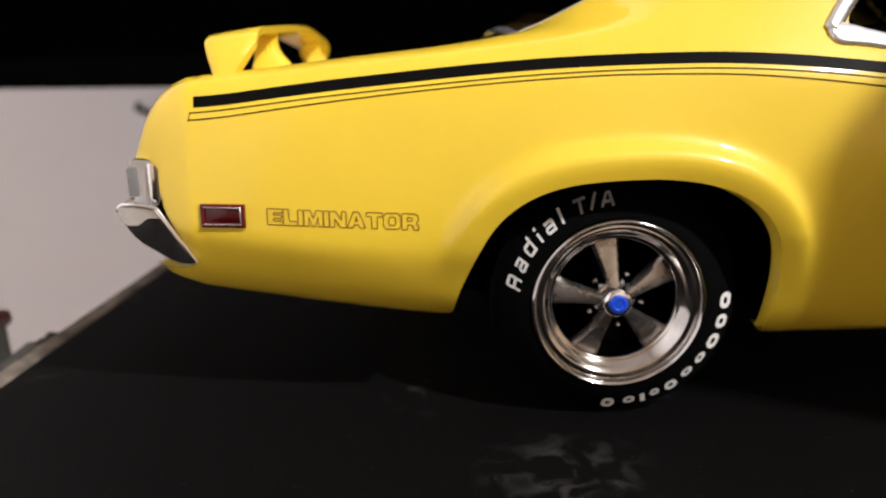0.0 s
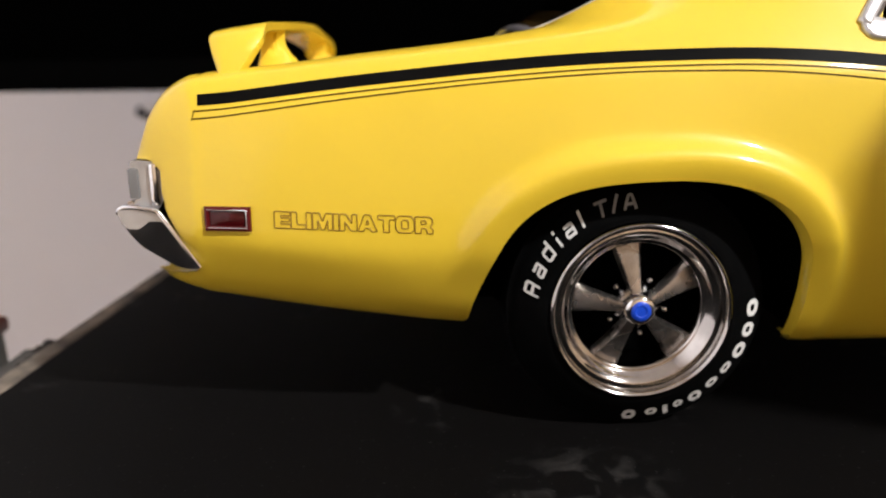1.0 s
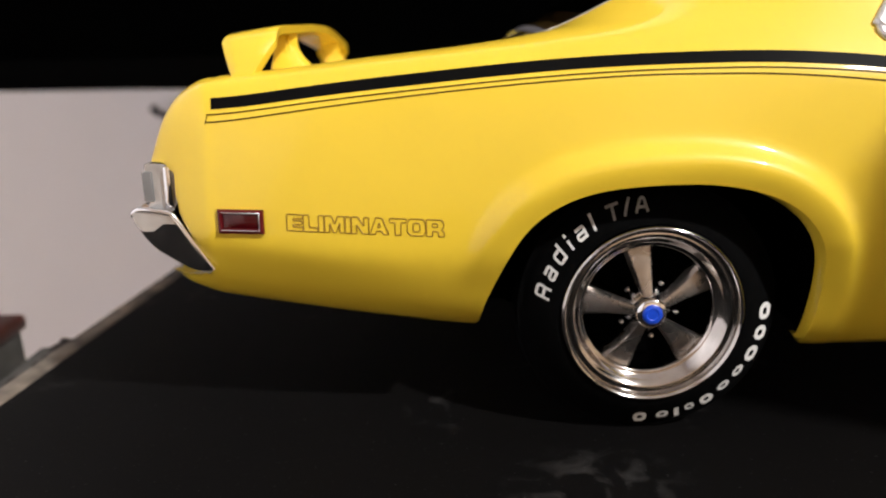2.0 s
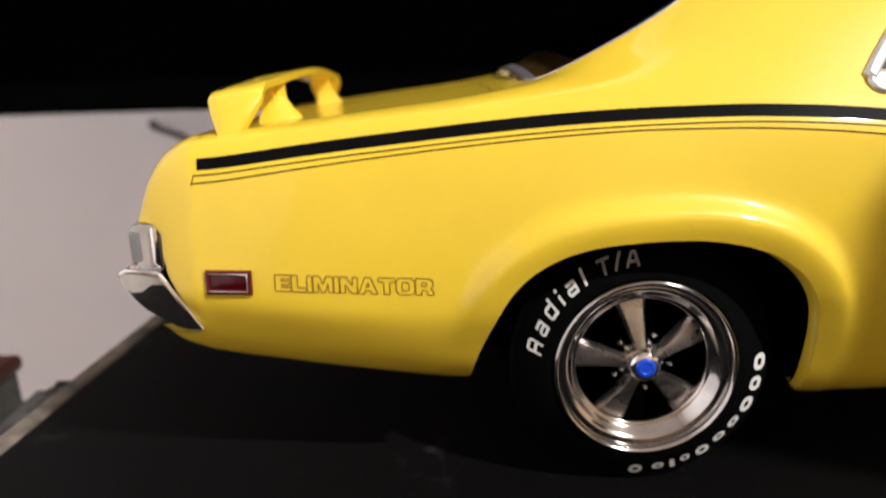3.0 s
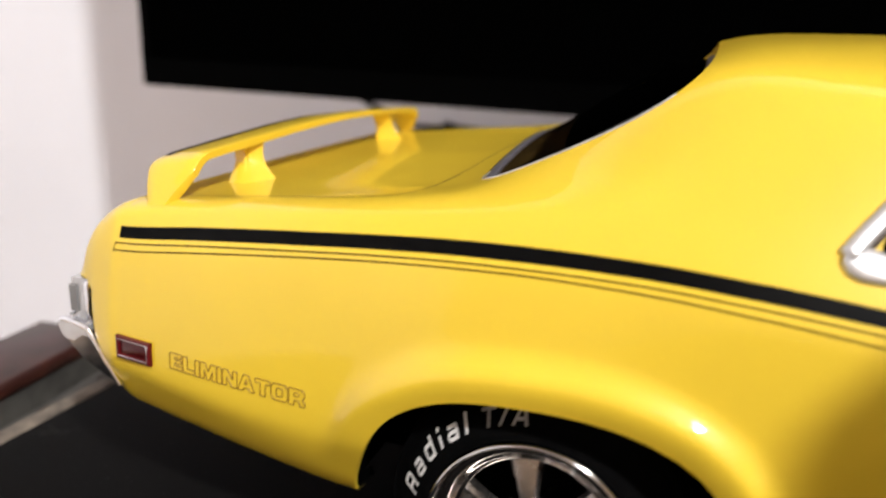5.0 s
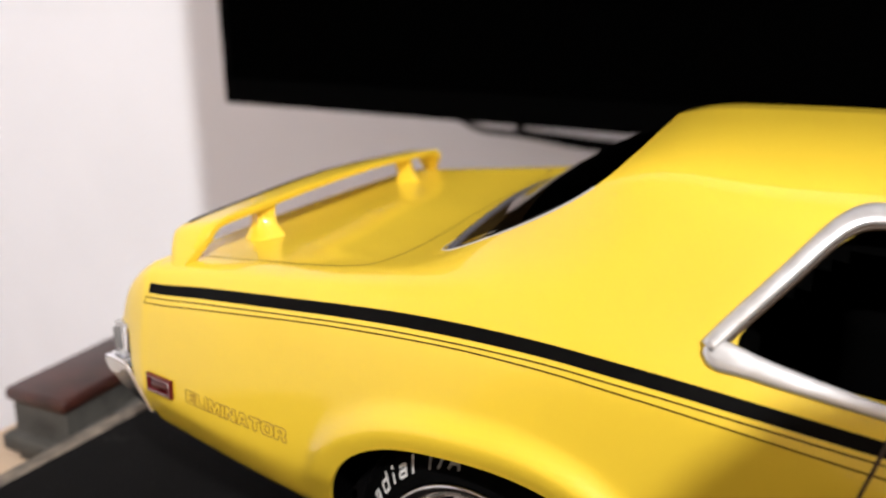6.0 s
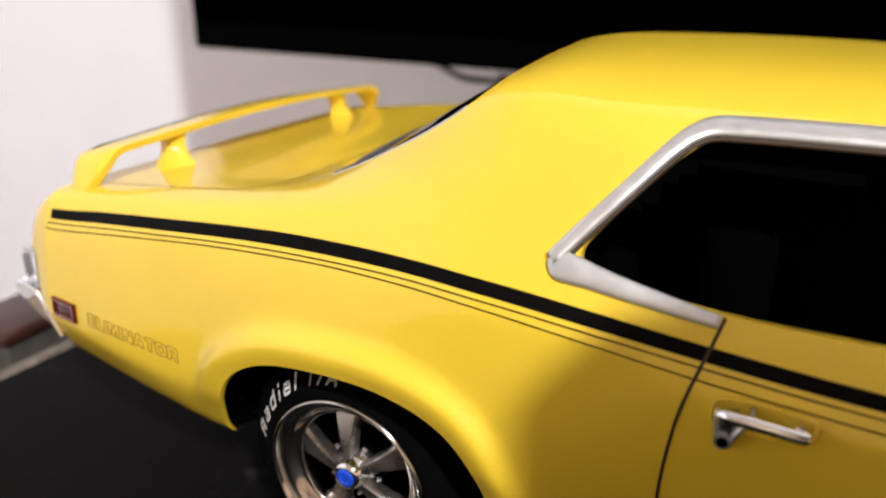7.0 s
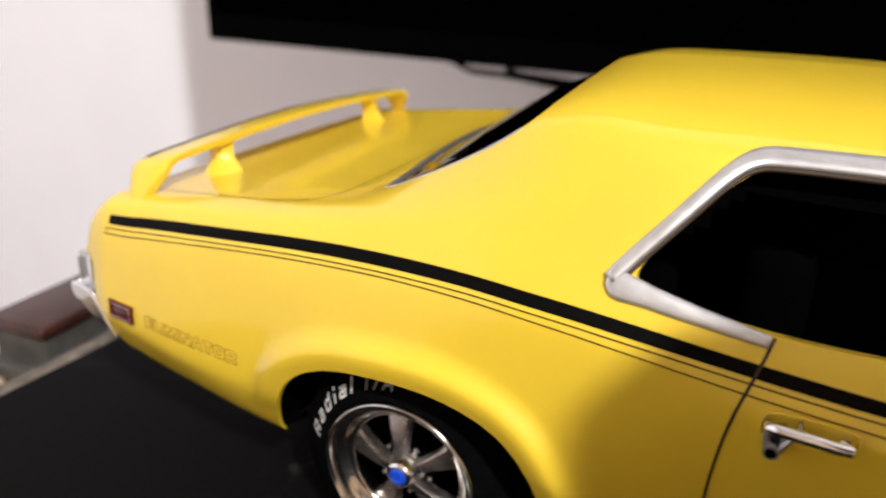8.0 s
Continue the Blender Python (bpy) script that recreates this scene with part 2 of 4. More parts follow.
# ---- the car's skin: sections along its length ----
# x: (half width, height) from the sill's underside, bottom edge, lower side, crease, low pinstripe, stripe, shoulder,
# then over the deck or the pillar and roof to the middle.
SECTIONS = {
    -6.70: ((3.6, 2.35), (4.25, 2.30), (4.55, 2.6), (4.66, 3.0), (4.66, 3.6), (4.62, 3.8), (4.55, 3.94), (4.33, 4.05), (3.0, 4.11), (1.5, 4.14), (0, 4.15)),
    -6.50: ((3.8, 2.28), (4.5, 2.24), (4.68, 2.6), (4.76, 3.0), (4.72, 3.9), (4.66, 4.2), (4.58, 4.4), (4.33, 4.52), (3.1, 4.55), (1.5, 4.58), (0, 4.59)),
    -6.27: ((3.9, 2.23), (4.65, 2.19), (4.82, 2.6), (4.9, 3.0), (4.78, 4.15), (4.7, 4.46), (4.57, 4.68), (4.3, 4.8), (3.2, 4.83), (1.6, 4.86), (0, 4.87)),
    -5.90: ((4.1, 2.16), (4.75, 2.1), (4.98, 2.55), (5.03, 3.0), (4.84, 4.37), (4.74, 4.67), (4.6, 4.88), (4.28, 4.97), (3.2, 4.97), (1.6, 4.98), (0, 4.99)),
    -5.00: ((4.2, 2.08), (4.83, 1.97), (5.07, 2.42), (5.14, 2.88), (4.91, 4.49), (4.72, 4.77), (4.55, 4.98), (4.22, 5.05), (3.2, 5.04), (1.6, 5.05), (0, 5.06)),
    -4.00: ((4.25, 1.94), (4.90, 1.83), (5.17, 2.30), (5.24, 2.78), (5.0, 4.61), (4.8, 4.89), (4.6, 5.1), (4.22, 5.17), (3.2, 5.155), (1.6, 5.16), (0, 5.17)),
    -2.30: ((4.3, 1.76), (4.98, 1.65), (5.26, 2.15), (5.33, 2.72), (5.07, 4.78), (4.89, 5.05), (4.66, 5.27), (4.2, 5.35), (3.2, 5.315), (1.6, 5.32), (0, 5.33)),
    -1.20: ((4.35, 1.65), (4.98, 1.6), (5.18, 2.15), (5.44, 3.0), (5.13, 4.87), (4.93, 5.13), (4.68, 5.38), (4.15, 5.53), (3.4, 5.53), (1.6, 5.56), (0, 5.58)),
    -0.35: ((4.35, 1.6), (5.0, 1.5), (5.2, 2.1), (5.45, 3.2), (5.18, 4.91), (4.98, 5.17), (4.72, 5.46), (4.2, 5.7), (3.2, 6.07), (1.6, 6.17), (0, 6.22)),
    0.30: ((4.35, 1.55), (5.0, 1.45), (5.2, 2.1), (5.45, 3.3), (5.22, 4.92), (5.03, 5.19), (4.77, 5.52), (4.22, 5.9), (3.2, 6.49), (1.6, 6.58), (0, 6.65)),
    1.00: ((4.35, 1.45), (5.0, 1.38), (5.2, 2.1), (5.46, 3.3), (5.28, 4.91), (5.11, 5.2), (4.84, 5.58), (4.3, 6.11), (3.25, 6.93), (1.7, 7.07), (0, 7.17)),
    1.80: ((4.35, 1.36), (4.98, 1.3), (5.33, 2.10), (5.46, 3.1), (5.36, 4.88), (5.19, 5.18), (4.9, 5.6), (4.4, 6.24), (3.45, 7.12), (1.8, 7.34), (0, 7.43)),
    2.70: ((4.35, 1.32), (4.95, 1.26), (5.33, 2.20), (5.45, 3.5), (5.37, 4.8), (5.2, 5.12), (4.95, 5.5), (4.45, 6.28), (3.8, 7.0), (1.9, 7.38), (0, 7.47)),
    4.20: ((4.35, 1.28), (4.85, 1.22), (5.20, 2.60), (5.4, 4.3), (5.33, 4.66), (5.2, 4.98), (4.98, 5.26), (4.5, 6.12), (3.86, 6.92), (2.0, 7.4), (0, 7.48)),
    6.00: ((4.35, 1.26), (4.85, 1.2), (5.20, 2.70), (5.4, 4.3), (5.33, 4.55), (5.2, 4.87), (4.97, 5.24), (4.5, 6.05), (3.86, 6.9), (2.0, 7.36), (0, 7.44)),
    7.40: ((4.35, 1.25), (5.0, 1.2), (5.17, 2.4), (5.33, 4.15), (5.27, 4.4), (5.2, 4.72), (4.97, 5.12), (4.5, 6.0), (3.8, 6.76), (2.0, 7.12), (0, 7.2)),
    8.80: ((4.35, 1.25), (5.0, 1.2), (5.16, 2.4), (5.32, 4.1), (5.26, 4.35), (5.2, 4.68), (4.98, 5.08), (4.55, 5.6), (3.9, 5.98), (2.0, 6.22), (0, 6.3)),
    10.2: ((4.35, 1.25), (5.0, 1.2), (5.15, 2.4), (5.3, 4.05), (5.25, 4.3), (5.18, 4.62), (5.0, 4.98), (4.6, 5.16), (3.9, 5.22), (2.0, 5.3), (0, 5.34)),
    14.0: ((4.35, 1.35), (5.0, 1.3), (5.16, 2.5), (5.28, 3.9), (5.22, 4.2), (5.15, 4.5), (4.98, 4.84), (4.5, 4.98), (3.6, 4.96), (1.8, 5.1), (0, 5.2)),
    18.0: ((4.2, 1.6), (4.85, 1.55), (5.02, 2.5), (5.12, 3.6), (5.05, 3.95), (4.98, 4.25), (4.82, 4.56), (4.3, 4.7), (3.4, 4.68), (1.7, 4.84), (0, 4.95)),
    20.2: ((3.9, 1.8), (4.5, 1.75), (4.68, 2.4), (4.78, 3.2), (4.72, 3.6), (4.66, 3.9), (4.52, 4.15), (4.1, 4.3), (3.2, 4.34), (1.6, 4.5), (0, 4.62)),
    20.8: ((3.4, 2.0), (4.0, 1.95), (4.18, 2.4), (4.28, 3.0), (4.22, 3.4), (4.16, 3.65), (4.02, 3.85), (3.7, 3.98), (3.0, 4.02), (1.5, 4.15), (0, 4.25)),
}
COUNTS = (4, 9, 14, 30, 8, 12, 16, 14, 14, 10)
XK = sorted(SECTIONS)
XS = np.r_[np.arange(-6.7, 6.6, 0.04), np.arange(6.6, 20.8001, 0.1)]
KNOTS = np.array([SECTIONS[x] for x in XK])
KNOTS[:, 1, 0] -= 0.27
KNOTS[:, 2, 0] -= 0.1
KNOTS[:, :2, 1] -= 0.105


def blurred(a, x, sigma):
    w = np.exp(-0.5 * ((x[:, None] - x[None, :]) / sigma) ** 2)
    w *= np.gradient(x)[None, :]
    w /= w.sum(1, keepdims=True)
    return np.tensordot(w, a, axes=(1, 0))


ctrl = np.zeros((len(XS), 11, 2))
for k in range(11):
    for c in range(2):
        ctrl[:, k, c] = pchip(XK, KNOTS[:, k, c], XS)
inside = blurred(ctrl, XS, 0.3)
keep = np.clip((np.minimum(XS + 6.7, 20.8 - XS) - 0.7) / 0.8, 0, 1)[:, None, None]
ctrl = ctrl * (1 - keep) + inside * keep

ARCH = dense([(-2.42, 1.2), (-2.36, 1.5), (-2.28, 1.93), (-2.06, 2.5), (-1.8, 3.0), (-1.42, 3.33), (-0.9, 3.53), (-0.17, 3.6), (0.6, 3.6), (1.26, 3.46), (1.73, 3.19), (2.03, 2.76), (2.15, 2.18), (2.19, 1.57), (2.2, 0.9), (0, 0.5)], 0.04, True, 2)
FRONT_ARCH = dense([(13.5, 1.0), (13.6, 1.6), (13.85, 2.5), (14.3, 3.1), (15.0, 3.42), (15.7, 3.5), (16.4, 3.42), (17.1, 3.1), (17.55, 2.5), (17.8, 1.7), (17.9, 1.0), (15.7, 0.5)], 0.06, True, 2)


def outline_distance(p, poly):
    """Distance of points from a closed outline, the nearest point on it, and whether they lie inside."""
    a, b = poly, np.roll(poly, -1, 0)
    out_d, out_q, out_in = np.empty(len(p)), np.empty_like(p), np.empty(len(p), bool)
    for s in range(0, len(p), 4000):
        q = p[s:s + 4000, None, :]
        ab = (b - a)[None]
        t = np.clip(((q - a) * ab).sum(-1) / np.maximum((ab**2).sum(-1), 1e-12), 0, 1)
        near = a + t[..., None] * ab
        d = np.linalg.norm(q - near, axis=-1)
        i = d.argmin(1)
        r = np.arange(len(i))
        out_d[s:s + 4000], out_q[s:s + 4000] = d[r, i], near[r, i]
        y, x = q[..., 1], q[..., 0]
        cross = ((a[:, 1] > y) != (b[:, 1] > y)) & (x < (b[:, 0] - a[:, 0]) * (y - a[:, 1]) / np.where(abs(b[:, 1] - a[:, 1]) < 1e-12, 1e-12, b[:, 1] - a[:, 1]) + a[:, 0])
        out_in[s:s + 4000] = cross.sum(1) % 2 == 1
    return out_d, out_q, out_in


NS = sum(COUNTS) + 1
GRID = np.zeros((len(XS), NS, 3))
for i in range(len(XS)):
    p = ctrl[i]
    u = np.r_[0, np.cumsum(np.linalg.norm(np.diff(p, axis=0), axis=1))]
    s = np.concatenate([np.linspace(u[k], u[k + 1], COUNTS[k], endpoint=False) for k in range(10)] + [[u[-1]]])
    GRID[i, :, 1] = pchip(u, p[:, 0], s)
    GRID[i, :, 2] = pchip(u, p[:, 1], s)
for _ in range(10):
    mid = GRID[:, 5:-1].copy()
    GRID[:, 5:-1, 1:] = 0.25 * GRID[:, 4:-2, 1:] + 0.5 * mid[:, :, 1:] + 0.25 * GRID[:, 6:, 1:]
GRID[:, :, 0] = XS[:, None]
soft_roof = 0.15 + 0.85 * np.clip((XS - 1.3) / 1.2, 0, 1)[:, None, None]
first = sum(COUNTS[:6]) + 4
low = first - 18
ease = np.clip((np.arange(low, NS - 1) - low) / 22, 0, 1)
ahead = np.clip((XS - 2.0) / 1.0, 0, 1)[:, None, None]
ease = (ease * ease * (3 - 2 * ease))[None, :, None] * (1 - ahead) + (np.arange(low, NS - 1) >= first)[None, :, None] * ahead
for _ in range(40):
    mid = GRID[:, low:-1, 1:]
    GRID[:, low:-1, 1:] = mid + ease * soft_roof * (0.25 * GRID[:, low - 1:-2, 1:] - 0.5 * mid + 0.25 * GRID[:, low + 1:, 1:])
# flared lips of the wheel arches
SIDE = sum(COUNTS[:4])
for arch, high in ((ARCH, 0.18), (FRONT_ARCH, 0.14)):
    near = np.where((XS > arch[:, 0].min() - 1.2) & (XS < arch[:, 0].max() + 1.2))[0]
    flat = GRID[near][:, :SIDE + 6, [0, 2]].reshape(-1, 2)
    d, _, ins = outline_distance(flat, arch)
    d = np.where(ins, -d, d)
    lip = high * np.where(d < 0.3, np.exp(-((d - 0.3) / 0.4) ** 2), np.exp(-((d - 0.3) / 0.165) ** 2))
    rise = np.clip((flat[:, 1] - 1.6) / 1.2, 0.25, 1)
    behind = np.clip((flat[:, 1] - 2.1) / 1.4, 0, 1)
    behind = behind * behind * (3 - 2 * behind)
    rear = np.clip((arch[:, 0].mean() - 0.3 - flat[:, 0]) / 1.3, 0, 1)
    lip *= behind * rear + rise * (1 - rear)
    GRID[near[0]:near[-1] + 1, :SIDE + 6, 1] += lip.reshape(len(near), SIDE + 6)
# ridge where the quarter's end cap meets the side
GRID[:, 4:SIDE + 26, 1] += 0.012 * np.exp(-((GRID[:, 4:SIDE + 26, 0] + 5.88) / 0.1) ** 2)
GRID[:, SIDE + 26:, 2] -= 0.02 * np.exp(-((GRID[:, SIDE + 26:, 0] + 5.86) / 0.05) ** 2)
SKIN = GRID.copy()


def side_at(x, z):
    """Half width of the skin at a place on the side, and the way out of it."""
    i = int(np.clip(np.searchsorted(XS, x) - 1, 0, len(XS) - 2))
    t = (x - XS[i]) / (XS[i + 1] - XS[i])
    top = sum(COUNTS[:8]) + 4
    ys = [np.interp(z, SKIN[j, 2:top, 2], SKIN[j, 2:top, 1]) for j in (i, i + 1)]
    return ys[0] * (1 - t) + ys[1] * t


def side_normal(x, z, e=0.06):
    dx = (side_at(x + e, z) - side_at(x - e, z)) / (2 * e)
    dz = (side_at(x, z + e) - side_at(x, z - e)) / (2 * e)
    n = Vector((-dx, 1, -dz)).normalized()
    return n


def on_side(x, z, lift=0.0, right=True):
    """A point on the car's side, lifted off the paint."""
    n = side_normal(x, z)
    y = side_at(x, z)
    p = Vector((x, y, z)) + n * lift
    return (p.x, -p.y if right else p.y, p.z)


def top_at(x, y):
    """Height of the skin over a place of the plan."""
    i = int(np.clip(np.searchsorted(XS, x) - 1, 0, len(XS) - 2))
    t = (x - XS[i]) / (XS[i + 1] - XS[i])
    lo = sum(COUNTS[:5])
    zs = [np.interp(abs(y), SKIN[j, lo:, 1][::-1], SKIN[j, lo:, 2][::-1]) for j in (i, i + 1)]
    return zs[0] * (1 - t) + zs[1] * t


def skin_strip(name, line, width, lift, material, parent, label="", right=True, top=False):
    """A thin band laid on the skin along a line; width may change along it."""
    p = np.array(line, float)
    w = np.broadcast_to(np.array(width, float), (len(p),))
    tan = np.gradient(p, axis=0)
    tan /= np.linalg.norm(tan, axis=1, keepdims=True)
    nor = np.stack([-tan[:, 1], tan[:, 0]], 1)
    rows = []
    for sgn in (-0.5, 0, 0.5):
        q = p + nor * (w * sgn)[:, None]
        if top:
            rows.append([(x, y, top_at(x, y) + lift) for x, y in q])
        else:
            rows.append([on_side(x, z, lift, right) for x, z in q])
    n = len(p)
    verts = [v for r in rows for v in r]
    faces = []
    for r in range(2):
        for i in range(n - 1):
            a, b = r * n + i, (r + 1) * n + i
            faces.append((a, a + 1, b + 1, b) if right or top else (b, b + 1, a + 1, a))
    return ob_from(name, verts, faces, material, parent, label)


# openings in the skin
WINDOW = dense([(2.91, 5.5), (2.98, 5.42), (3.5, 5.31), (4.4, 5.19), (6.0, 5.18), (9.2, 5.1), (9.0, 5.3), (7.9, 6.3), (7.3, 6.65), (6.0, 6.72), (4.5, 6.72), (4.0, 6.72), (3.74, 6.56), (3.31, 6.09), (2.92, 5.62)], 0.04, True, 2)
TAIL = dense([(-7.0, 3.88), (-6.34, 3.88), (-6.33, 3.3), (-6.16, 2.95), (-5.86, 2.4), (-6.25, 2.3), (-7.0, 2.28)], 0.04, True, 1)
BACKLIGHT = dense([(-1.34, -2.9), (-1.32, -3.3), (-1.2, -3.5), (-0.9, -3.6), (0.2, -3.66), (0.8, -3.62), (1.12, -3.42), (1.25, -3.05), (1.33, -2.4), (1.38, 0), (1.33, 2.4), (1.25, 3.05), (1.12, 3.42), (0.8, 3.62), (0.2, 3.66), (-0.9, 3.6), (-1.2, 3.5), (-1.32, 3.3), (-1.34, 2.9), (-1.38, 0)], 0.04, True, 2)
SHIELD = dense([(7.7, -3.1), (7.62, 0), (7.7, 3.1), (7.9, 3.45), (9.6, 3.9), (9.95, 3.7), (10.1, 0), (9.95, -3.7), (9.6, -3.9), (7.9, -3.45)], 0.08, True, 2)
DOOR = dense([(4.47, 5.1), (4.44, 5.2), (4.29, 4.74), (4.16, 4.3), (4.08, 3.71), (4.03, 3.0), (4.06, 2.3), (4.25, 1.75), (4.7, 1.55), (10.2, 1.5), (10.6, 1.9), (10.6, 4.9), (10.2, 5.1)], 0.04, True, 1)
LID = dense([(-5.86, -3.9), (-3.3, -4.2), (-2.15, -4.16), (-1.95, -3.8), (-1.84, -2.6), (-1.9, 0), (-1.84, 2.6), (-1.95, 3.8), (-2.15, 4.16), (-3.3, 4.2), (-5.86, 3.9), (-5.72, 0)], 0.04, True, 2)
HOOD = dense([(10.5, -4.1), (19.9, -3.6), (20.2, 0), (19.9, 3.6), (10.5, 4.1), (10.35, 0)], 0.08, True, 1)


def recess(x):
    """How far the rear window's top is sunk below the roof's lip, from 0 to 1."""
    f = np.clip((np.asarray(x, float) - 0.3) / 1.0, 0, 1)
    return f * f * (3 - 2 * f)


def hollow(x, y):
    """How deep the rear window lies below the skin: shallow along the pillars, deep under the roof."""
    w = np.clip((3.66 - np.abs(np.asarray(y, float))) / 0.55, 0, 1)
    return 0.05 + (0.1 + 0.2 * recess(x)) * w * w * (3 - 2 * w)


def build_skin(parent):
    """Both halves of the painted skin: body, doors, lid and bonnet as parts, with their openings cut through."""
    nx = len(XS)
    j6 = sum(COUNTS[:6])
    idx = np.arange(nx * NS).reshape(nx, NS)
    quads = np.stack([idx[:-1, :-1], idx[1:, :-1], idx[1:, 1:], idx[:-1, 1:]], -1).reshape(-1, 4)
    jcol = np.tile(np.arange(NS - 1), nx - 1)
    flat = GRID.reshape(-1, 3).copy()
    flat[:, 1] *= -1
    jv = np.tile(np.arange(NS), nx)
    kind = np.zeros(len(quads), int)
    xq = GRID.reshape(-1, 3)[quads].mean(1)[:, 0]
    kind[(jcol < 4) & (((xq > -3.0) & (xq < 2.2)) | ((xq > 12.9) & (xq < 18.4)))] = 9
    rims = {}
    for name, poly, axes, code, lo, hi in (
        ("arch", ARCH, (0, 2), 9, 0, j6), ("front_arch", FRONT_ARCH, (0, 2), 9, 0, j6), ("tail", TAIL, (0, 2), 9, 0, NS),
        ("window", WINDOW, (0, 2), 9, sum(COUNTS[:5]), sum(COUNTS[:8]) + 8), ("backlight", BACKLIGHT, (0, 1), 9, j6, NS), ("shield", SHIELD, (0, 1), 9, j6, NS),
        ("door", DOOR, (0, 2), 1, 1, j6 + 6), ("lid", LID, (0, 1), 2, j6, NS), ("hood", HOOD, (0, 1), 3, j6, NS),
    ):
        p = flat[:, axes]
        pad = 0.3
        cand = np.where((p[:, 0] > poly[:, 0].min() - pad) & (p[:, 0] < poly[:, 0].max() + pad) & (jv >= lo) & (jv <= hi))[0]
        d, near, ins = outline_distance(p[cand], poly)
        if code == 9:
            inner = np.zeros(len(flat), bool)
            inner[cand[ins]] = True
            dead = inner[quads].all(1) & (jcol >= lo) & (jcol < hi)
            kind[dead] = 9
            used = np.zeros(len(flat), bool)
            used[quads[kind != 9].ravel()] = True
            sel = used[cand] & ins
            moved = cand[sel]
            flat[moved[:, None], np.array(axes)[None, :]] = near[sel]
            if name in ("arch", "front_arch"):
                flat[moved, 2] = np.maximum(flat[moved, 2], np.interp(flat[moved, 0], XS, GRID[:, 4, 2]))
            if axes == (0, 2) and name != "tail":
                flat[moved, 1] = [-side_at(x, z) for x, z in flat[moved][:, [0, 2]]]
            if axes == (0, 1):
                flat[moved, 2] = [top_at(x, y) for x, y in near[sel]]
            rims[name] = set(moved.tolist())
        else:
            centre = flat[quads].mean(1)[:, axes]
            fc = np.where((centre[:, 0] > poly[:, 0].min() - pad) & (centre[:, 0] < poly[:, 0].max() + pad) & (jcol >= lo) & (jcol < hi) & (kind != 9))[0]
            _, _, ins = outline_distance(centre[fc], poly)
            kind[fc[ins]] = code
    # inner returns of the openings
    extra, extra_faces = [], []
    alive = quads[kind != 9]
    count = {}
    for q in alive.tolist():
        for a, b in zip(q, q[1:] + q[:1]):
            count[(min(a, b), max(a, b))] = count.get((min(a, b), max(a, b)), 0) + 1
    base = len(flat)
    made = {}
    fall = {"window": (0, 0.14, -0.03), "shield": (0, 0, -0.12), "tail": (0.25, 0.1, 0)}
    for (a, b), n in count.items():
        if n != 1:
            continue
        for name, way in fall.items():
            if a in rims[name] and b in rims[name]:
                q = []
                for v in (a, b):
                    if (v, name) not in made:
                        made[(v, name)] = base + len(extra)
                        way_v = np.array(way, float)
                        extra += [flat[v], flat[v] + way_v]
                    q.append(made[(v, name)])
                extra_faces.append((q[0], q[1], q[1] + 1, q[0] + 1))
    right = np.vstack([flat, np.array(extra)]) if extra else flat
    n = len(right)
    left = right * np.array([1, -1, 1])
    mid_right = np.where(np.abs(right[:, 1]) < 1e-5)[0]
    both = np.vstack([right, left])
    join = np.arange(2 * n)
    join[mid_right + n] = mid_right
    parts = {0: "body", 2: "trunk_lid", 3: "bonnet"}

    def emit(name, faces, label):
        f = np.array(faces)
        used, inv = np.unique(f, return_inverse=True)
        return ob_from(name, both[used], inv.reshape(f.shape), PAINT, parent, label)

    def sides(q, mirror):
        q = np.array(q)
        return q if not mirror else join[q[:, ::-1] + n]

    body = np.vstack([sides(quads[kind == 0], False), sides(quads[kind == 0], True), sides(extra_faces, False), sides(extra_faces, True)])
    emit("body", body, "glossy yellow painted body shell")
    for m in (False, True):
        emit("door", sides(quads[kind == 1], m), "yellow door with black side stripe")
    for code, name in ((2, "trunk_lid"), (3, "bonnet")):
        emit(name, np.vstack([sides(quads[kind == code], False), sides(quads[kind == code], True)]), "")


car = tagged(new("model_car"), "yellow die-cast muscle car model with black side stripe on black table", "model car", "", "thing")
build_skin(car)


def band(name, line, width, high, material, parent, label="", right=True, top=False, base=0.0):
    """A raised moulding with rounded edges laid on the skin."""
    p = np.array(line, float)
    w = np.broadcast_to(np.array(width, float), (len(p),))
    tan = np.gradient(p, axis=0)
    tan /= np.linalg.norm(tan, axis=1, keepdims=True)
    nor = np.stack([-tan[:, 1], tan[:, 0]], 1)
    shape = ((-0.5, -0.02), (-0.5, 0.5), (-0.38, 0.9), (-0.15, 1), (0.15, 1), (0.38, 0.9), (0.5, 0.5), (0.5, -0.02))
    verts, n, k = [], len(p), len(shape)
    low = np.broadcast_to(np.array(base, float), (n,))
    for i in range(n):
        for s, h in shape:
            q = p[i] + nor[i] * w[i] * s
            if top:
                verts.append((q[0], q[1], top_at(q[0], q[1]) + low[i] + high * h))
            else:
                verts.append(on_side(q[0], q[1], low[i] + high * h, right))
    faces = []
    for i in range(n - 1):
        for j in range(k - 1):
            a = i * k + j
            f = (a, a + k, a + k + 1, a + 1)
            faces.append(f if right or top else f[::-1])
    faces += [tuple(range(k)), tuple(range((n - 1) * k, n * k))[::-1]]
    return ob_from(name, verts, faces, material, parent, label)


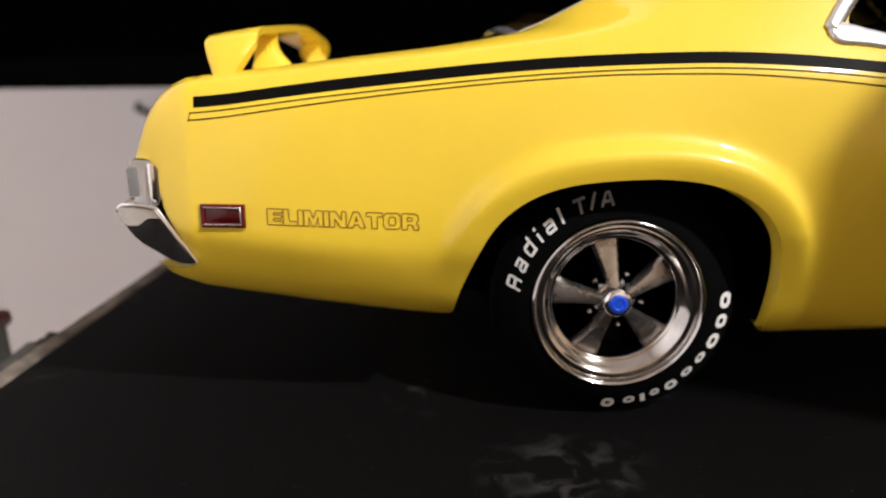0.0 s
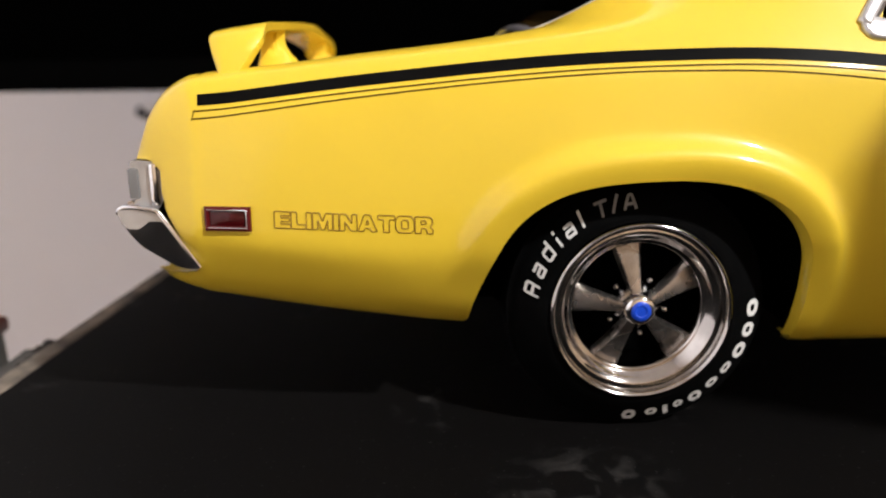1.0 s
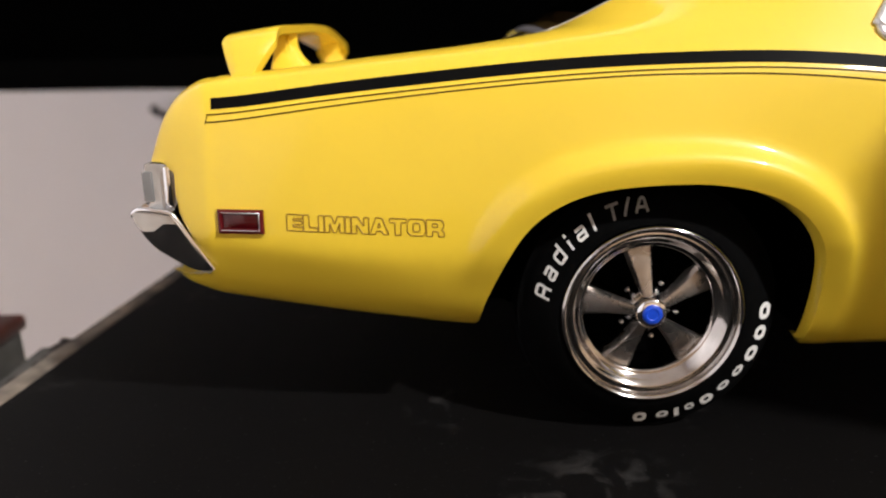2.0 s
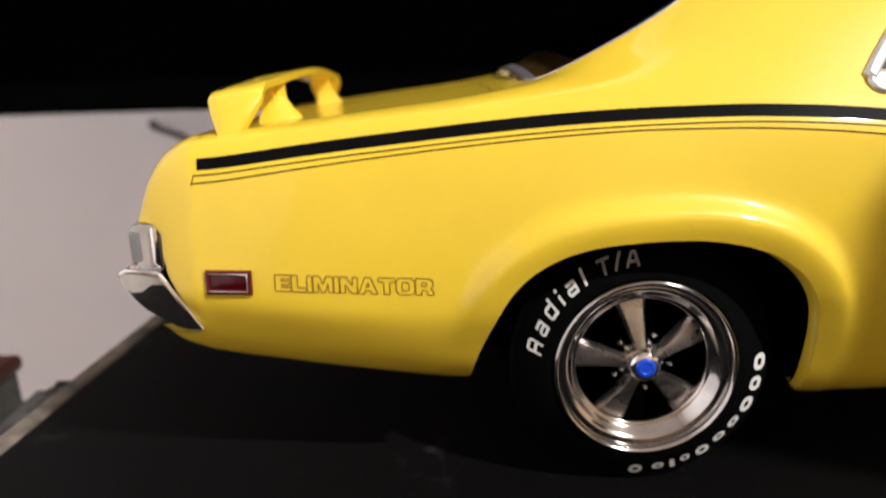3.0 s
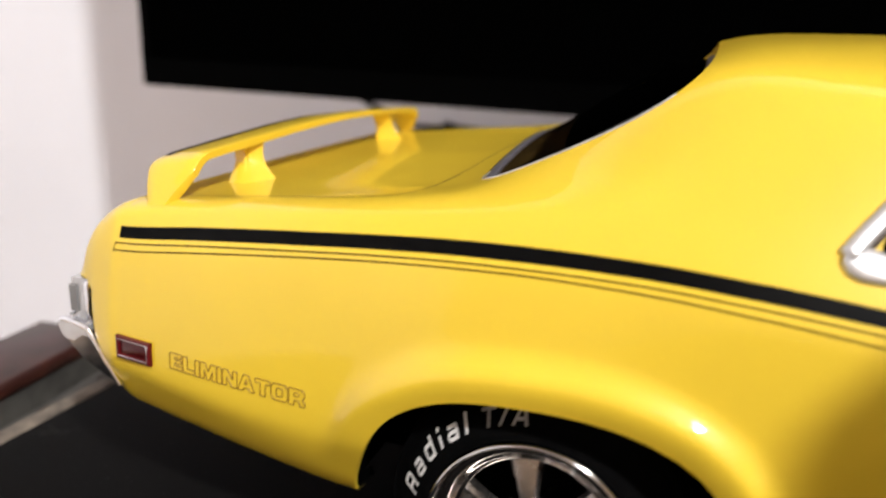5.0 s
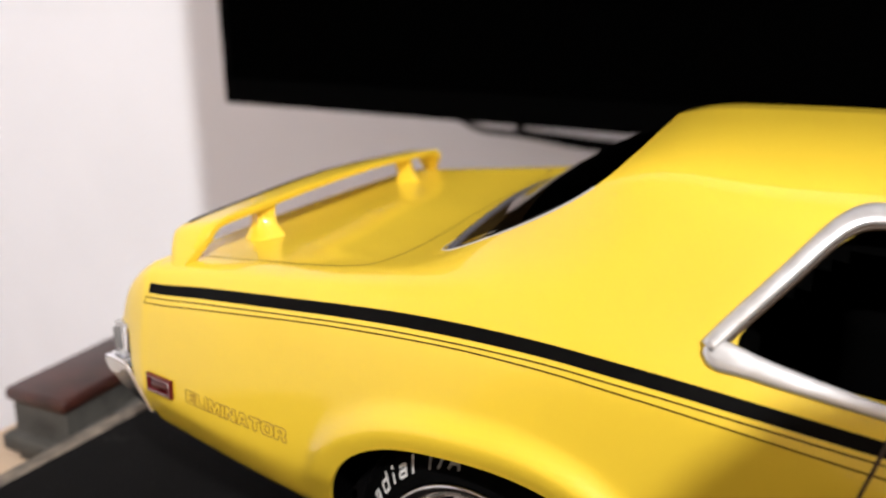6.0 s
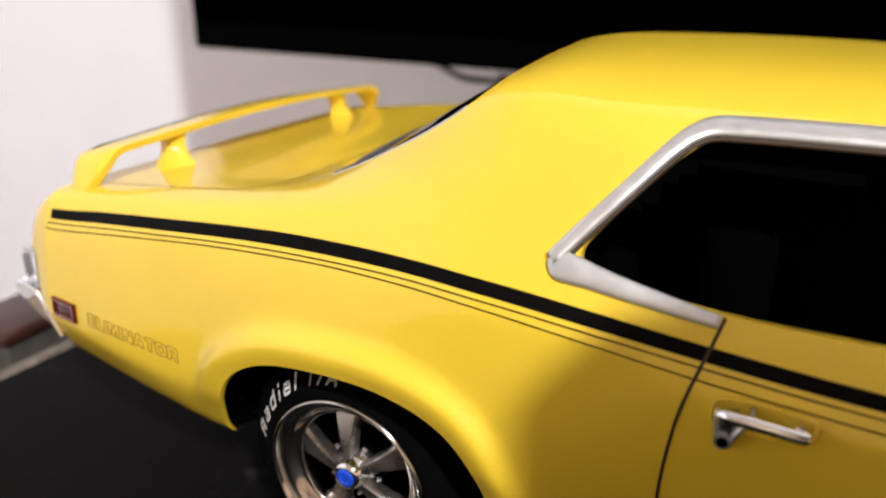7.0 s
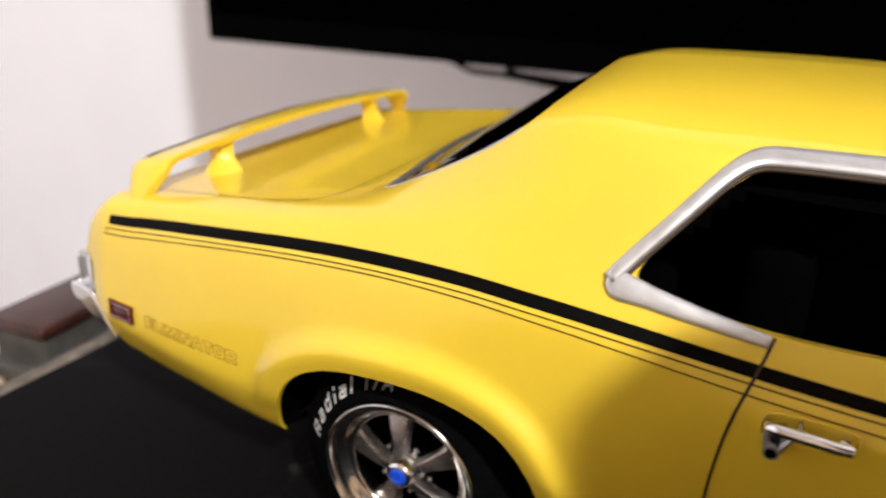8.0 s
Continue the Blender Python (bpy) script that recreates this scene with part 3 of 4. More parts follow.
# Outlined capitals of a broad square face: width, then outlines, a letter's height being 1.
BROAD = {
    "E": (1.05, (((0, 0), (0, 1), (1.05, 1), (1.05, 0.76), (0.4, 0.76), (0.4, 0.62), (1.0, 0.62), (1.0, 0.4), (0.4, 0.4), (0.4, 0.25), (1.05, 0.25), (1.05, 0)),)),
    "L": (0.95, (((0, 0), (0, 1), (0.38, 1), (0.38, 0.26), (0.95, 0.26), (0.95, 0)),)),
    "I": (0.36, (((0, 0), (0, 1), (0.36, 1), (0.36, 0)),)),
    "M": (1.3, (((0, 0), (0, 1), (0.45, 1), (0.65, 0.5), (0.85, 1), (1.3, 1), (1.3, 0), (0.98, 0), (0.98, 0.6), (0.75, 0), (0.55, 0), (0.32, 0.6), (0.32, 0)),)),
    "N": (1.12, (((0, 0), (0, 1), (0.42, 1), (0.8, 0.45), (0.8, 1), (1.12, 1), (1.12, 0), (0.72, 0), (0.32, 0.56), (0.32, 0)),)),
    "A": (1.25, (((0, 0), (0.42, 1), (0.83, 1), (1.25, 0), (0.87, 0), (0.8, 0.2), (0.44, 0.2), (0.37, 0)), ((0.52, 0.42), (0.72, 0.42), (0.62, 0.74)))),
    "T": (1.1, (((0.36, 0), (0.36, 0.75), (0, 0.75), (0, 1), (1.1, 1), (1.1, 0.75), (0.74, 0.75), (0.74, 0)),)),
    "O": (1.2, (((0, 0.22), (0, 0.78), (0.2, 1), (1.0, 1), (1.2, 0.78), (1.2, 0.22), (1.0, 0), (0.2, 0)), ((0.38, 0.3), (0.38, 0.7), (0.46, 0.76), (0.74, 0.76), (0.82, 0.7), (0.82, 0.3), (0.74, 0.24), (0.46, 0.24)))),
    "R": (1.15, (((0, 0), (0, 1), (0.95, 1), (1.12, 0.85), (1.12, 0.55), (0.95, 0.42), (1.15, 0.25), (1.15, 0), (0.78, 0), (0.78, 0.2), (0.68, 0.3), (0.38, 0.3), (0.38, 0)), ((0.38, 0.55), (0.38, 0.76), (0.72, 0.76), (0.72, 0.55)))),
}

# ---- stripes and seams ----
STRIPE_TOP = [(-5.8, 4.68), (-5.4, 4.725), (-4, 4.89), (-3, 4.987), (-2, 5.077), (-1, 5.145), (0, 5.182), (1, 5.195), (2, 5.155), (3, 5.065), (4.2, 4.94), (5.7, 4.83), (8, 4.72), (10.2, 4.62), (14, 4.5), (18, 4.26), (19.6, 4.06)]
PIN_LOW = [(-5.88, 4.372), (-5.4, 4.43), (-4, 4.61), (-3, 4.718), (-2, 4.81), (-1, 4.88), (0, 4.92), (1, 4.918), (2, 4.865), (3, 4.76), (4.2, 4.615), (5.7, 4.505), (8, 4.38), (10.2, 4.28), (14, 4.17), (18, 3.93), (19.6, 3.73)]


def along(table, drop, x0, x1, step=0.1):
    xs = np.arange(x0, x1 + 1e-6, step)
    zs = pchip([p[0] for p in table], [p[1] for p in table], xs)
    zs = blurred(zs[:, None], xs, 0.25)[:, 0] if len(xs) > 20 else zs
    return np.stack([xs, zs - drop], 1)


for right in (True, False):
    for x0, x1 in ((-5.79, 10.56), (10.64, 19.6)):
        skin_strip("side_stripe", along(STRIPE_TOP, 0.072, x0, x1), 0.142, 0.006, STRIPE, car, "matt black side stripe decal", right)
        skin_strip("pinstripe", along(STRIPE_TOP, 0.205, x0 - (0.05 if x0 < -5 else 0.02), x1 - 0.03), 0.0175, 0.007, PIN, car, "", right)
        skin_strip("pinstripe", along(PIN_LOW, 0.0, x0 - (0.07 if x0 < -5 else 0.04), x1 - 0.06), 0.0175, 0.007, PIN, car, "", right)
    skin_strip("pinstripe", dense([(-5.86, 4.375), (-5.83, 4.48)], 0.03), 0.012, 0.006, PIN, car, "", right)
    skin_strip("door_gap", dense([(4.44, 5.18), (4.3, 4.74), (4.17, 4.3), (4.09, 3.71), (4.04, 3.0), (4.07, 2.3), (4.26, 1.76), (4.7, 1.56)], 0.05), 0.036, 0.009, GAP, car, "", right)
    skin_strip("door_gap", dense([(10.6, 5.0), (10.6, 1.9), (10.2, 1.52)], 0.1), 0.04, 0.004, GAP, car, "", right)
skin_strip("lid_gap", dense([(-5.5, -4.0), (-3.3, -4.2), (-2.15, -4.16), (-1.95, -3.8), (-1.84, -2.6), (-1.9, 0), (-1.84, 2.6), (-1.95, 3.8), (-2.15, 4.16), (-3.3, 4.2), (-5.5, 4.0)], 0.05), 0.022, 0.004, GAP, car, "", True, True)

# ---- glass and bright mouldings ----


def glass_patch(name, x0, x1, half, sink, label, bulge=0.0):
    nx, ny = 30, 30
    verts, faces = [], []
    for i in range(nx + 1):
        x = x0 + (x1 - x0) * i / nx
        for j in range(ny + 1):
            y = -half + 2 * half * j / ny
            if bulge:
                f = 0.5 + 0.5 * float(np.clip((1.0 - x) / 2.0, 0, 1))
                z = top_at(x, y) + 0.02 - float(hollow(x, y)) + bulge * f * (1 - (y / half) ** 2)
            else:
                z = top_at(x, y) - sink
            verts.append((x, y, z))
    for i in range(nx):
        for j in range(ny):
            a = i * (ny + 1) + j
            faces.append((a, a + ny + 1, a + ny + 2, a + 1))
    return ob_from(name, verts, faces, GLASSM, car, label)


glass_patch("rear_window", -1.42, 1.52, 3.68, 0.17, "dark rear window glass", 0.26).visible_shadow = False
glass_patch("windscreen", 7.58, 10.12, 3.92, 0.11, "dark windscreen glass")
verts, faces = [], []
n = len(BACKLIGHT)
for k, (x, y) in enumerate(BACKLIGHT):
    z = top_at(x, y)
    deep = 0.05 + float(hollow(x, y * 0.96))
    verts += [(x, y, z + 0.003), (x, y, z - deep * 0.5), (x, y, z - deep)]
    a, c = 3 * k, 3 * ((k + 1) % n)
    faces += [(a, c, c + 1, a + 1), (a + 1, c + 1, c + 2, a + 2)]
ob_from("rear_window_recess", verts, faces, PAINT, car, "yellow recess round the rear window")
# Added black strip, hiding the recess's yellow back from the side window.
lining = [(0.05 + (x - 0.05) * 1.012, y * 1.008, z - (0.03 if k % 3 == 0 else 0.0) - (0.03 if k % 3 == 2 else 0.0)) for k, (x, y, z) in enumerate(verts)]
ob_from("recess_blackout", lining, [f[::-1] for f in faces], INNER, car, "black strip added to hide the recess's yellow back")
start = [k for k in range(n) if BACKLIGHT[k][0] < 0.95 and BACKLIGHT[k - 1][0] >= 0.95][0]
loop = np.roll(BACKLIGHT, -start, 0)
band("rear_window_trim", loop[loop[:, 0] < 0.95], 0.03, 0.012, SATIN, car, "thin silver rear window trim", True, True)
inner = np.array([(0.06 + (x - 0.06) * 0.965, y * 0.965) for x, y in np.vstack([BACKLIGHT, BACKLIGHT[:2]])])
swell = (0.5 + 0.5 * np.clip((1.0 - inner[:, 0]) / 2.0, 0, 1)) * 0.26 * (1 - (inner[:, 1] / 3.68) ** 2)
band("rear_window_seal", inner, 0.16, 0.03, SEAL, car, "grey rear window seal", True, True, 0.022 - hollow(inner[:, 0], inner[:, 1]) + swell - 0.1 * np.clip((np.abs(inner[:, 1]) - 3.1) / 0.3, 0, 1))
band("windscreen_trim", np.vstack([SHIELD, SHIELD[:2]]), 0.08, 0.03, SATIN, car, "", True, True)

for right in (True, False):
    band("window_trim", dense([(2.63, 5.45), (2.81, 5.68), (3.23, 6.16), (3.65, 6.65), (3.9, 6.81), (4.2, 6.83), (6, 6.835), (7.3, 6.765)], 0.06, False, 2), 0.17, 0.07, SATIN, car, "satin silver window surround", right)
    surround = dense([(2.67, 5.5), (2.81, 5.68), (3.23, 6.16), (3.65, 6.65), (3.9, 6.81), (4.2, 6.83), (6, 6.835), (7.3, 6.765)], 0.06, False, 2)
    ahead = np.gradient(surround, axis=0)
    ahead /= np.linalg.norm(ahead, axis=1, keepdims=True)
    band("window_seal", surround + np.stack([ahead[:, 1], -ahead[:, 0]], 1) * 0.1, 0.05, 0.035, GAP, car, "dark inner window seal", right)
    sill = dense([(2.6, 5.425), (2.63, 5.422), (2.68, 5.417), (2.78, 5.4), (3.0, 5.365), (3.4, 5.285), (4.0, 5.19), (4.4, 5.135)], 0.05, False, 2)
    band("sill_trim", sill, np.interp(sill[:, 0], [2.6, 2.62, 2.66, 2.72, 2.8, 3.1, 3.6, 4.42], [0.07, 0.15, 0.22, 0.27, 0.28, 0.22, 0.17, 0.11]), 0.062, SATIN, car, "satin silver quarter window sill", right)

# ---- marker lamps, handles and the embossed word ----
for right in (True, False):
    s = -1 if right else 1
    bm = bmesh.new()
    x0, x1, z0, z1 = -5.73, -5.13, 2.99, 3.3
    for k, (inset, lift) in enumerate(((0.0, -0.02), (0.0, 0.045), (0.03, 0.06), (0.055, 0.05), (0.06, 0.015))):
        row = [bm.verts.new(on_side(x, z, lift, right)) for x, z in ((x0 + inset, z0 + inset), (x1 - inset, z0 + inset - 0.008), (x1 - inset, z1 - inset - 0.008), (x0 + inset, z1 - inset))]
        if k:
            for q in range(4):
                bm.faces.new((last[q], last[(q + 1) % 4], row[(q + 1) % 4], row[q]))
        last = row
    marker = from_bm("side_marker_lamp", bm, MARKER_RED, car, "red side marker lamp in chrome frame", True, 30)
    lens = bmesh.new()
    rows = []
    for i in range(9):
        x = x0 + 0.035 + (x1 - x0 - 0.08) * i / 8
        rows.append([lens.verts.new(on_side(x, z0 + 0.04 + (z1 - z0 - 0.085) * j / 4, 0.02 + 0.02 * math.sin(math.pi * j / 4) * math.sin(math.pi * i / 8), right)) for j in range(5)])
    for i in range(8):
        for j in range(4):
            lens.faces.new((rows[i][j], rows[i + 1][j], rows[i + 1][j + 1], rows[i][j + 1]))
    from_bm("lens", lens, RED, marker, "dark red lens")
    rim_line = [(x0 + 0.04, z1 - 0.04), (x1 - 0.05, z1 - 0.05), (x1 - 0.05, z0 + 0.032), (x0 + 0.04, z0 + 0.04)]
    tube("lens_frame", [on_side(x, z, 0.05, right) for x, z in rim_line], 0.009, SATIN, marker, "thin silver lens frame")
    word = new("embossed_word")
    word.parent, word["label"] = car, "embossed yellow outlined lettering"
    wide = sum(BROAD[c][0] + 0.05 for c in "ELIMINATOR") - 0.05
    at = 0.0
    for c in "ELIMINATOR":
        verts, faces = [], []
        for outline in BROAD[c][1]:
            p = np.array(dense([(at + u, v) for u, v in outline], 0.12, True, 0))
            tan = np.roll(p, -1, 0) - np.roll(p, 1, 0)
            tan /= np.linalg.norm(tan, axis=1, keepdims=True)
            b0, n = len(verts), len(p)
            for (u, v), (tu, tv) in zip(p, tan):
                for k, h in ((-0.04, 0.0), (-0.015, 0.011), (0.015, 0.011), (0.04, 0.0)):
                    f, g = (u - tv * k) / wide, v + tu * k
                    f = f if right else 1 - f
                    verts.append(on_side(-4.83 + 2.03 * f, 3.025 - 0.085 * f + 0.215 * g, h, right))
            for a in range(n):
                c2 = (a + 1) % n
                faces += [(b0 + 4 * a + q, b0 + 4 * c2 + q, b0 + 4 * c2 + q + 1, b0 + 4 * a + q + 1) for q in range(3)]
        ob_from("embossed_letter", verts, faces, EMBOSS_SHADE, word)
        at += BROAD[c][0] + 0.05
    # door handle: backing, bar and push button
    bm = bmesh.new()
    rows = []
    for x, z in dense([(4.47, 4.17), (5.36, 4.22), (5.42, 4.42), (5.36, 4.515), (4.52, 4.545), (4.44, 4.42)], 0.06, True, 2):
        rows.append((bm.verts.new(on_side(x, z, 0.0, right)), bm.verts.new(on_side(x, z, 0.05, right)), bm.verts.new(on_side(4.94 + (x - 4.94) * 0.96, 4.37 + (z - 4.37) * 0.88, 0.055, right)), bm.verts.new(on_side(4.94 + (x - 4.94) * 0.92, 4.37 + (z - 4.37) * 0.78, 0.004, right))))
    for a, b in zip(rows, rows[1:] + rows[:1]):
        bm.faces.new((a[0], b[0], b[1], a[1]))
        bm.faces.new((a[1], b[1], b[2], a[2]))
        bm.faces.new((a[2], b[2], b[3], a[3]))
    bm.faces.new([r[3] for r in rows])
    handle = from_bm("door_handle", bm, PAINT, car, "chrome door handle on yellow recess", True, 30)

    def reach(pts):
        return [on_side(x, z, lift, right) for x, z, lift in pts]

    tube("handle_bar", reach(((4.55, 4.39, 0.1), (4.56, 4.4, 0.19), (4.64, 4.405, 0.215), (5.0, 4.385, 0.2), (5.2, 4.365, 0.17), (5.31, 4.35, 0.12))), 0.066, CHROME, handle, "chrome handle bar", sides=16)
    tube("push_button", reach(((4.61, 4.13, 0.0), (4.61, 4.13, 0.1), (4.61, 4.13, 0.16))), 0.085, SILVER, handle, "chrome push button", sides=20)
    tube("button_face", reach(((4.61, 4.13, 0.155), (4.61, 4.13, 0.17))), 0.058, BLACK, handle, "dark button face", sides=20)
    tube("bracket_plate", reach(((4.61, 4.4, 0.02), (4.64, 4.27, 0.02), (4.62, 4.1, 0.02))), 0.11, CHROME_DIMMED, handle, "", sides=12)
    tube("bracket_strap", reach(((4.52, 4.42, 0.07), (4.53, 4.3, 0.11), (4.555, 4.15, 0.12), (4.6, 4.05, 0.08))), 0.03, SILVER, handle, "", sides=10)
    tube("bracket_strap", reach(((4.8, 4.33, 0.09), (4.74, 4.27, 0.12), (4.69, 4.16, 0.12), (4.64, 4.05, 0.08))), 0.03, SILVER, handle, "", sides=10)
    tube("bar_stud", reach(((4.83, 4.46, 0.0), (4.83, 4.455, 0.1), (4.83, 4.43, 0.18))), 0.026, SILVER, handle, "", sides=10)
    tube("bar_foot", [on_side(5.25, 4.4, 0.0, right), on_side(5.25, 4.4, 0.13, right)], 0.05, CHROME, handle, "", sides=12)

# ---- tail: lamp panel, bumper, valance ----


def extrude_side(name, outline, y0, y1, material, parent, label="", bow=0.0, pinch=0.0, cuts=10, sharp=35, lean=0.0):
    """A side outline drawn across the car, bowed in plan and narrowed at its ends."""
    bm = bmesh.new()
    o = np.array(outline, float)
    c = o.mean(0)
    rings = []
    for k in range(cuts + 1):
        f = k / cuts
        y = y0 + (y1 - y0) * f
        e = abs(2 * f - 1)
        shrink = 1 - pinch * max(0, (e - 0.8) / 0.2) ** 2
        rings.append([bm.verts.new((c[0] + (p[0] - c[0]) * shrink + bow * (y / 4.8) ** 2, y * (1 - lean * (o[:, 1].max() - p[1])), c[1] + (p[1] - c[1]) * shrink)) for p in o])
    n = len(o)
    for a, b in zip(rings, rings[1:]):
        for i in range(n):
            bm.faces.new((a[i], a[(i + 1) % n], b[(i + 1) % n], b[i]))
    bm.faces.new(rings[0])
    bm.faces.new(rings[-1][::-1])
    return from_bm(name, bm, material, parent, label, True, sharp)


extrude_side("tail_backing", [(-6.45, 3.84), (-6.05, 3.84), (-5.7, 2.4), (-6.1, 2.4)], -4.55, 4.55, BLACK, car, "black tail backing")
panel = extrude_side("tail_panel", dense([(-6.83, 3.84), (-6.78, 3.89), (-6.42, 3.86), (-6.38, 3.8), (-6.38, 3.2), (-6.72, 3.22), (-6.8, 3.3)], 0.03, True, 1), -4.72, 4.72, SILVER, car, "silver tail lamp surround", 0.05, 0.06, 20)
for s in (-1, 1):
    bevel_box("tail_lamp_side", (-6.79, min(s * 4.68, s * 4.76), 3.36), (-6.66, max(s * 4.68, s * 4.76), 3.76), LAMPGREY, 0.02, panel, "grey lamp end window")
    bevel_box("tail_lamp_rib", (-6.5, min(s * 4.66, s * 4.79), 3.26), (-6.4, max(s * 4.66, s * 4.79), 3.83), CHROME, 0.03, panel)
    for k in range(6):
        y = s * (1.6 + 0.5 * k)
        bevel_box("tail_lens", (-6.86, y - 0.21, 3.36), (-6.74, y + 0.21, 3.78), RED, 0.02, panel, "red tail lamp segment")
extrude_side("rear_bumper", dense([(-7.08, 3.25), (-6.93, 3.3), (-6.54, 3.23), (-6.3, 2.88), (-6.0, 2.44), (-6.06, 2.36), (-6.35, 2.38), (-6.62, 2.57), (-6.84, 2.73), (-7.0, 2.97)], 0.05, True, 1), -4.86, 4.86, CHROME_DIMMED, car, "chrome wedge rear bumper", 0.12, 0.03, 24, 35, 0.03)
for s in (-1, 1):
    edge = dense([(-6.98, s * 4.72, 3.17), (-6.93, s * 4.82, 3.23), (-6.8, s * 4.87, 3.285), (-6.41, s * 4.885, 3.225), (-6.37, s * 4.89, 3.18), (-6.14, s * 4.905, 2.83), (-5.9, s * 4.905, 2.45)], 0.04, False, 1)
    tube("bumper_edge", edge, 0.034, CHROME, car, "bright chrome bumper edge", sides=12)
    # Flat bright plate stands in for light on the end's upper facet.
    bm = bmesh.new()
    cap = [(-6.93, 3.21), (-6.78, 3.28), (-6.43, 3.22), (-6.33, 3.07), (-6.52, 3.08), (-6.66, 2.98), (-6.8, 2.98), (-6.88, 3.05)]
    rings = [[bm.verts.new((x, s * y, z)) for x, z in cap] for y in (4.7, 4.875)]
    for q in range(len(cap)):
        bm.faces.new((rings[0][q], rings[0][(q + 1) % len(cap)], rings[1][(q + 1) % len(cap)], rings[1][q]))
    bm.faces.new(rings[1])
    from_bm("bumper_lit_facet", bm, SILVER, car, "bright silver plate for the lit top of the bumper end")
    tube("lamp_screw", [(-6.75, s * 4.72, 3.3), (-6.75, s * 4.84, 3.3)], 0.05, CHROME, car, "chrome screw", sides=12)
extrude_side("rear_valance", dense([(-6.1, 2.47), (-5.85, 2.43), (-5.7, 2.33), (-5.7, 2.2), (-5.85, 2.22), (-6.04, 2.34)], 0.05, True, 2), -4.56, 4.56, PAINT, car, "yellow lip below the rear bumper", 0.1, 0.04, 24, 50, 0.02)
extrude_side("front_bumper", dense([(21.1, 2.9), (20.7, 3.0), (20.4, 2.9), (20.4, 2.3), (20.7, 2.2), (21.1, 2.4)], 0.06, True, 2), -4.7, 4.7, CHROME, car, "chrome front bumper", -0.5, 0.1, 24)
extrude_side("grille", [(20.75, 4.0), (20.3, 4.0), (20.3, 2.9), (20.75, 2.9)], -3.9, 3.9, BLACK, car, "black grille", -0.3, 0.05, 12)
bevel_box("underbody", (-1.9, -3.9, 1.55), (19.8, 3.9, 2.1), INNER, 0.1, car, "black underbody")

# ---- rear wing ----
path = dense([(4.52, 4.91), (4.4, 5.14), (4.22, 5.42), (4.06, 5.54), (3.82, 5.59), (3.4, 5.615), (2.4, 5.67), (1.2, 5.735), (0, 5.76)], 0.06, False, 2)
path = np.vstack([np.stack([-path[:, 0], path[:, 1]], 1), np.stack([path[:-1, 0], path[:-1, 1]], 1)[::-1]])
bm = bmesh.new()
rings = []
tan = np.gradient(path, axis=0)
tan /= np.linalg.norm(tan, axis=1, keepdims=True)
for (y, z), (ty, tz) in zip(path, tan):
    e = np.clip((abs(y) - 3.9) / 0.45, 0, 1)
    up = np.clip((z - 4.93) / 0.5, 0, 1)
    rear, front = -5.56 - 0.19 * up + 0.04 * (1 - e), -5.32 + 0.31 * up
    front += 0.12 * max(0, 1 - abs(y) / 4) * up
    thick = 0.17 - 0.05 * (1 - e)
    ny, nz = -tz, ty
    ring = []
    for fx, h in ((0, -0.08), (0.03, 0), (0.3, 0.04), (0.7, 0.04), (0.97, 0), (1, -0.12), (0.98, -0.95), (0.7, -1.05), (0.3, -0.9), (0.02, -0.5)):
        ring.append(bm.verts.new((rear + (front - rear) * fx, y + ny * thick * h, z + nz * thick * h + 0.1 * (fx - 0.5) * (1 - e))))
    rings.append(ring)
for a, b in zip(rings, rings[1:]):
    for i in range(10):
        bm.faces.new((a[i], a[(i + 1) % 10], b[(i + 1) % 10], b[i]))
bm.faces.new(rings[0])
bm.faces.new(rings[-1][::-1])
wing = from_bm("rear_wing", bm, PAINT, car, "yellow arched rear wing", True, 50)
for s in (-1, 1):
    bm = bmesh.new()
    lower = [(-5.32, 2.4), (-4.72, 2.55), (-4.98, 3.1), (-5.4, 2.95)]
    upper = [(-5.42, 2.35), (-5.02, 2.42), (-5.12, 2.75), (-5.45, 2.7)]
    rows = []
    for f in np.linspace(0, 1, 7):
        g = f ** 1.5
        row = []
        for (xa, ya), (xb, yb) in zip(lower, upper):
            x, y = xa + (xb - xa) * (1 - (1 - f) ** 1.6), ya + (yb - ya) * f
            waist = 0.25 * math.sin(math.pi * f) ** 2
            x, y = x + (-5.1 - 0.15 * f - x) * waist, y + (2.68 - 0.12 * f - y) * waist
            row.append(bm.verts.new((x, s * y, (top_at(xa, ya) - 0.05) * (1 - f) + 5.66 * f)))
        rows.append(row)
    for a, b in zip(rows, rows[1:]):
        for i in range(4):
            bm.faces.new((a[i], a[(i + 1) % 4], b[(i + 1) % 4], b[i]))
    bm.faces.new(rows[0])
    bm.faces.new(rows[-1][::-1])
    edges = [e for e in bm.edges if abs((e.verts[0].co - e.verts[1].co).z) > 0.02]
    bmesh.ops.bevel(bm, geom=edges, offset=0.035, segments=2, affect="EDGES")
    from_bm("wing_strut", bm, PAINT, wing, "", True, 75)
# black stripe along the wing's rear edge
verts, faces = [], []
n = 0
for k in range(len(path)):
    y, z = path[k]
    if abs(y) < 3.98:
        a, b = (-5.682, -5.57)
        verts += [(a, y, z - 0.032), (b, y, z - 0.016)]
        if n:
            faces.append((2 * n - 2, 2 * n - 1, 2 * n + 1, 2 * n))
        n += 1
ob_from("wing_stripe", verts, faces, STRIPE, wing, "black stripe decal on wing")

# ---- wheels ----


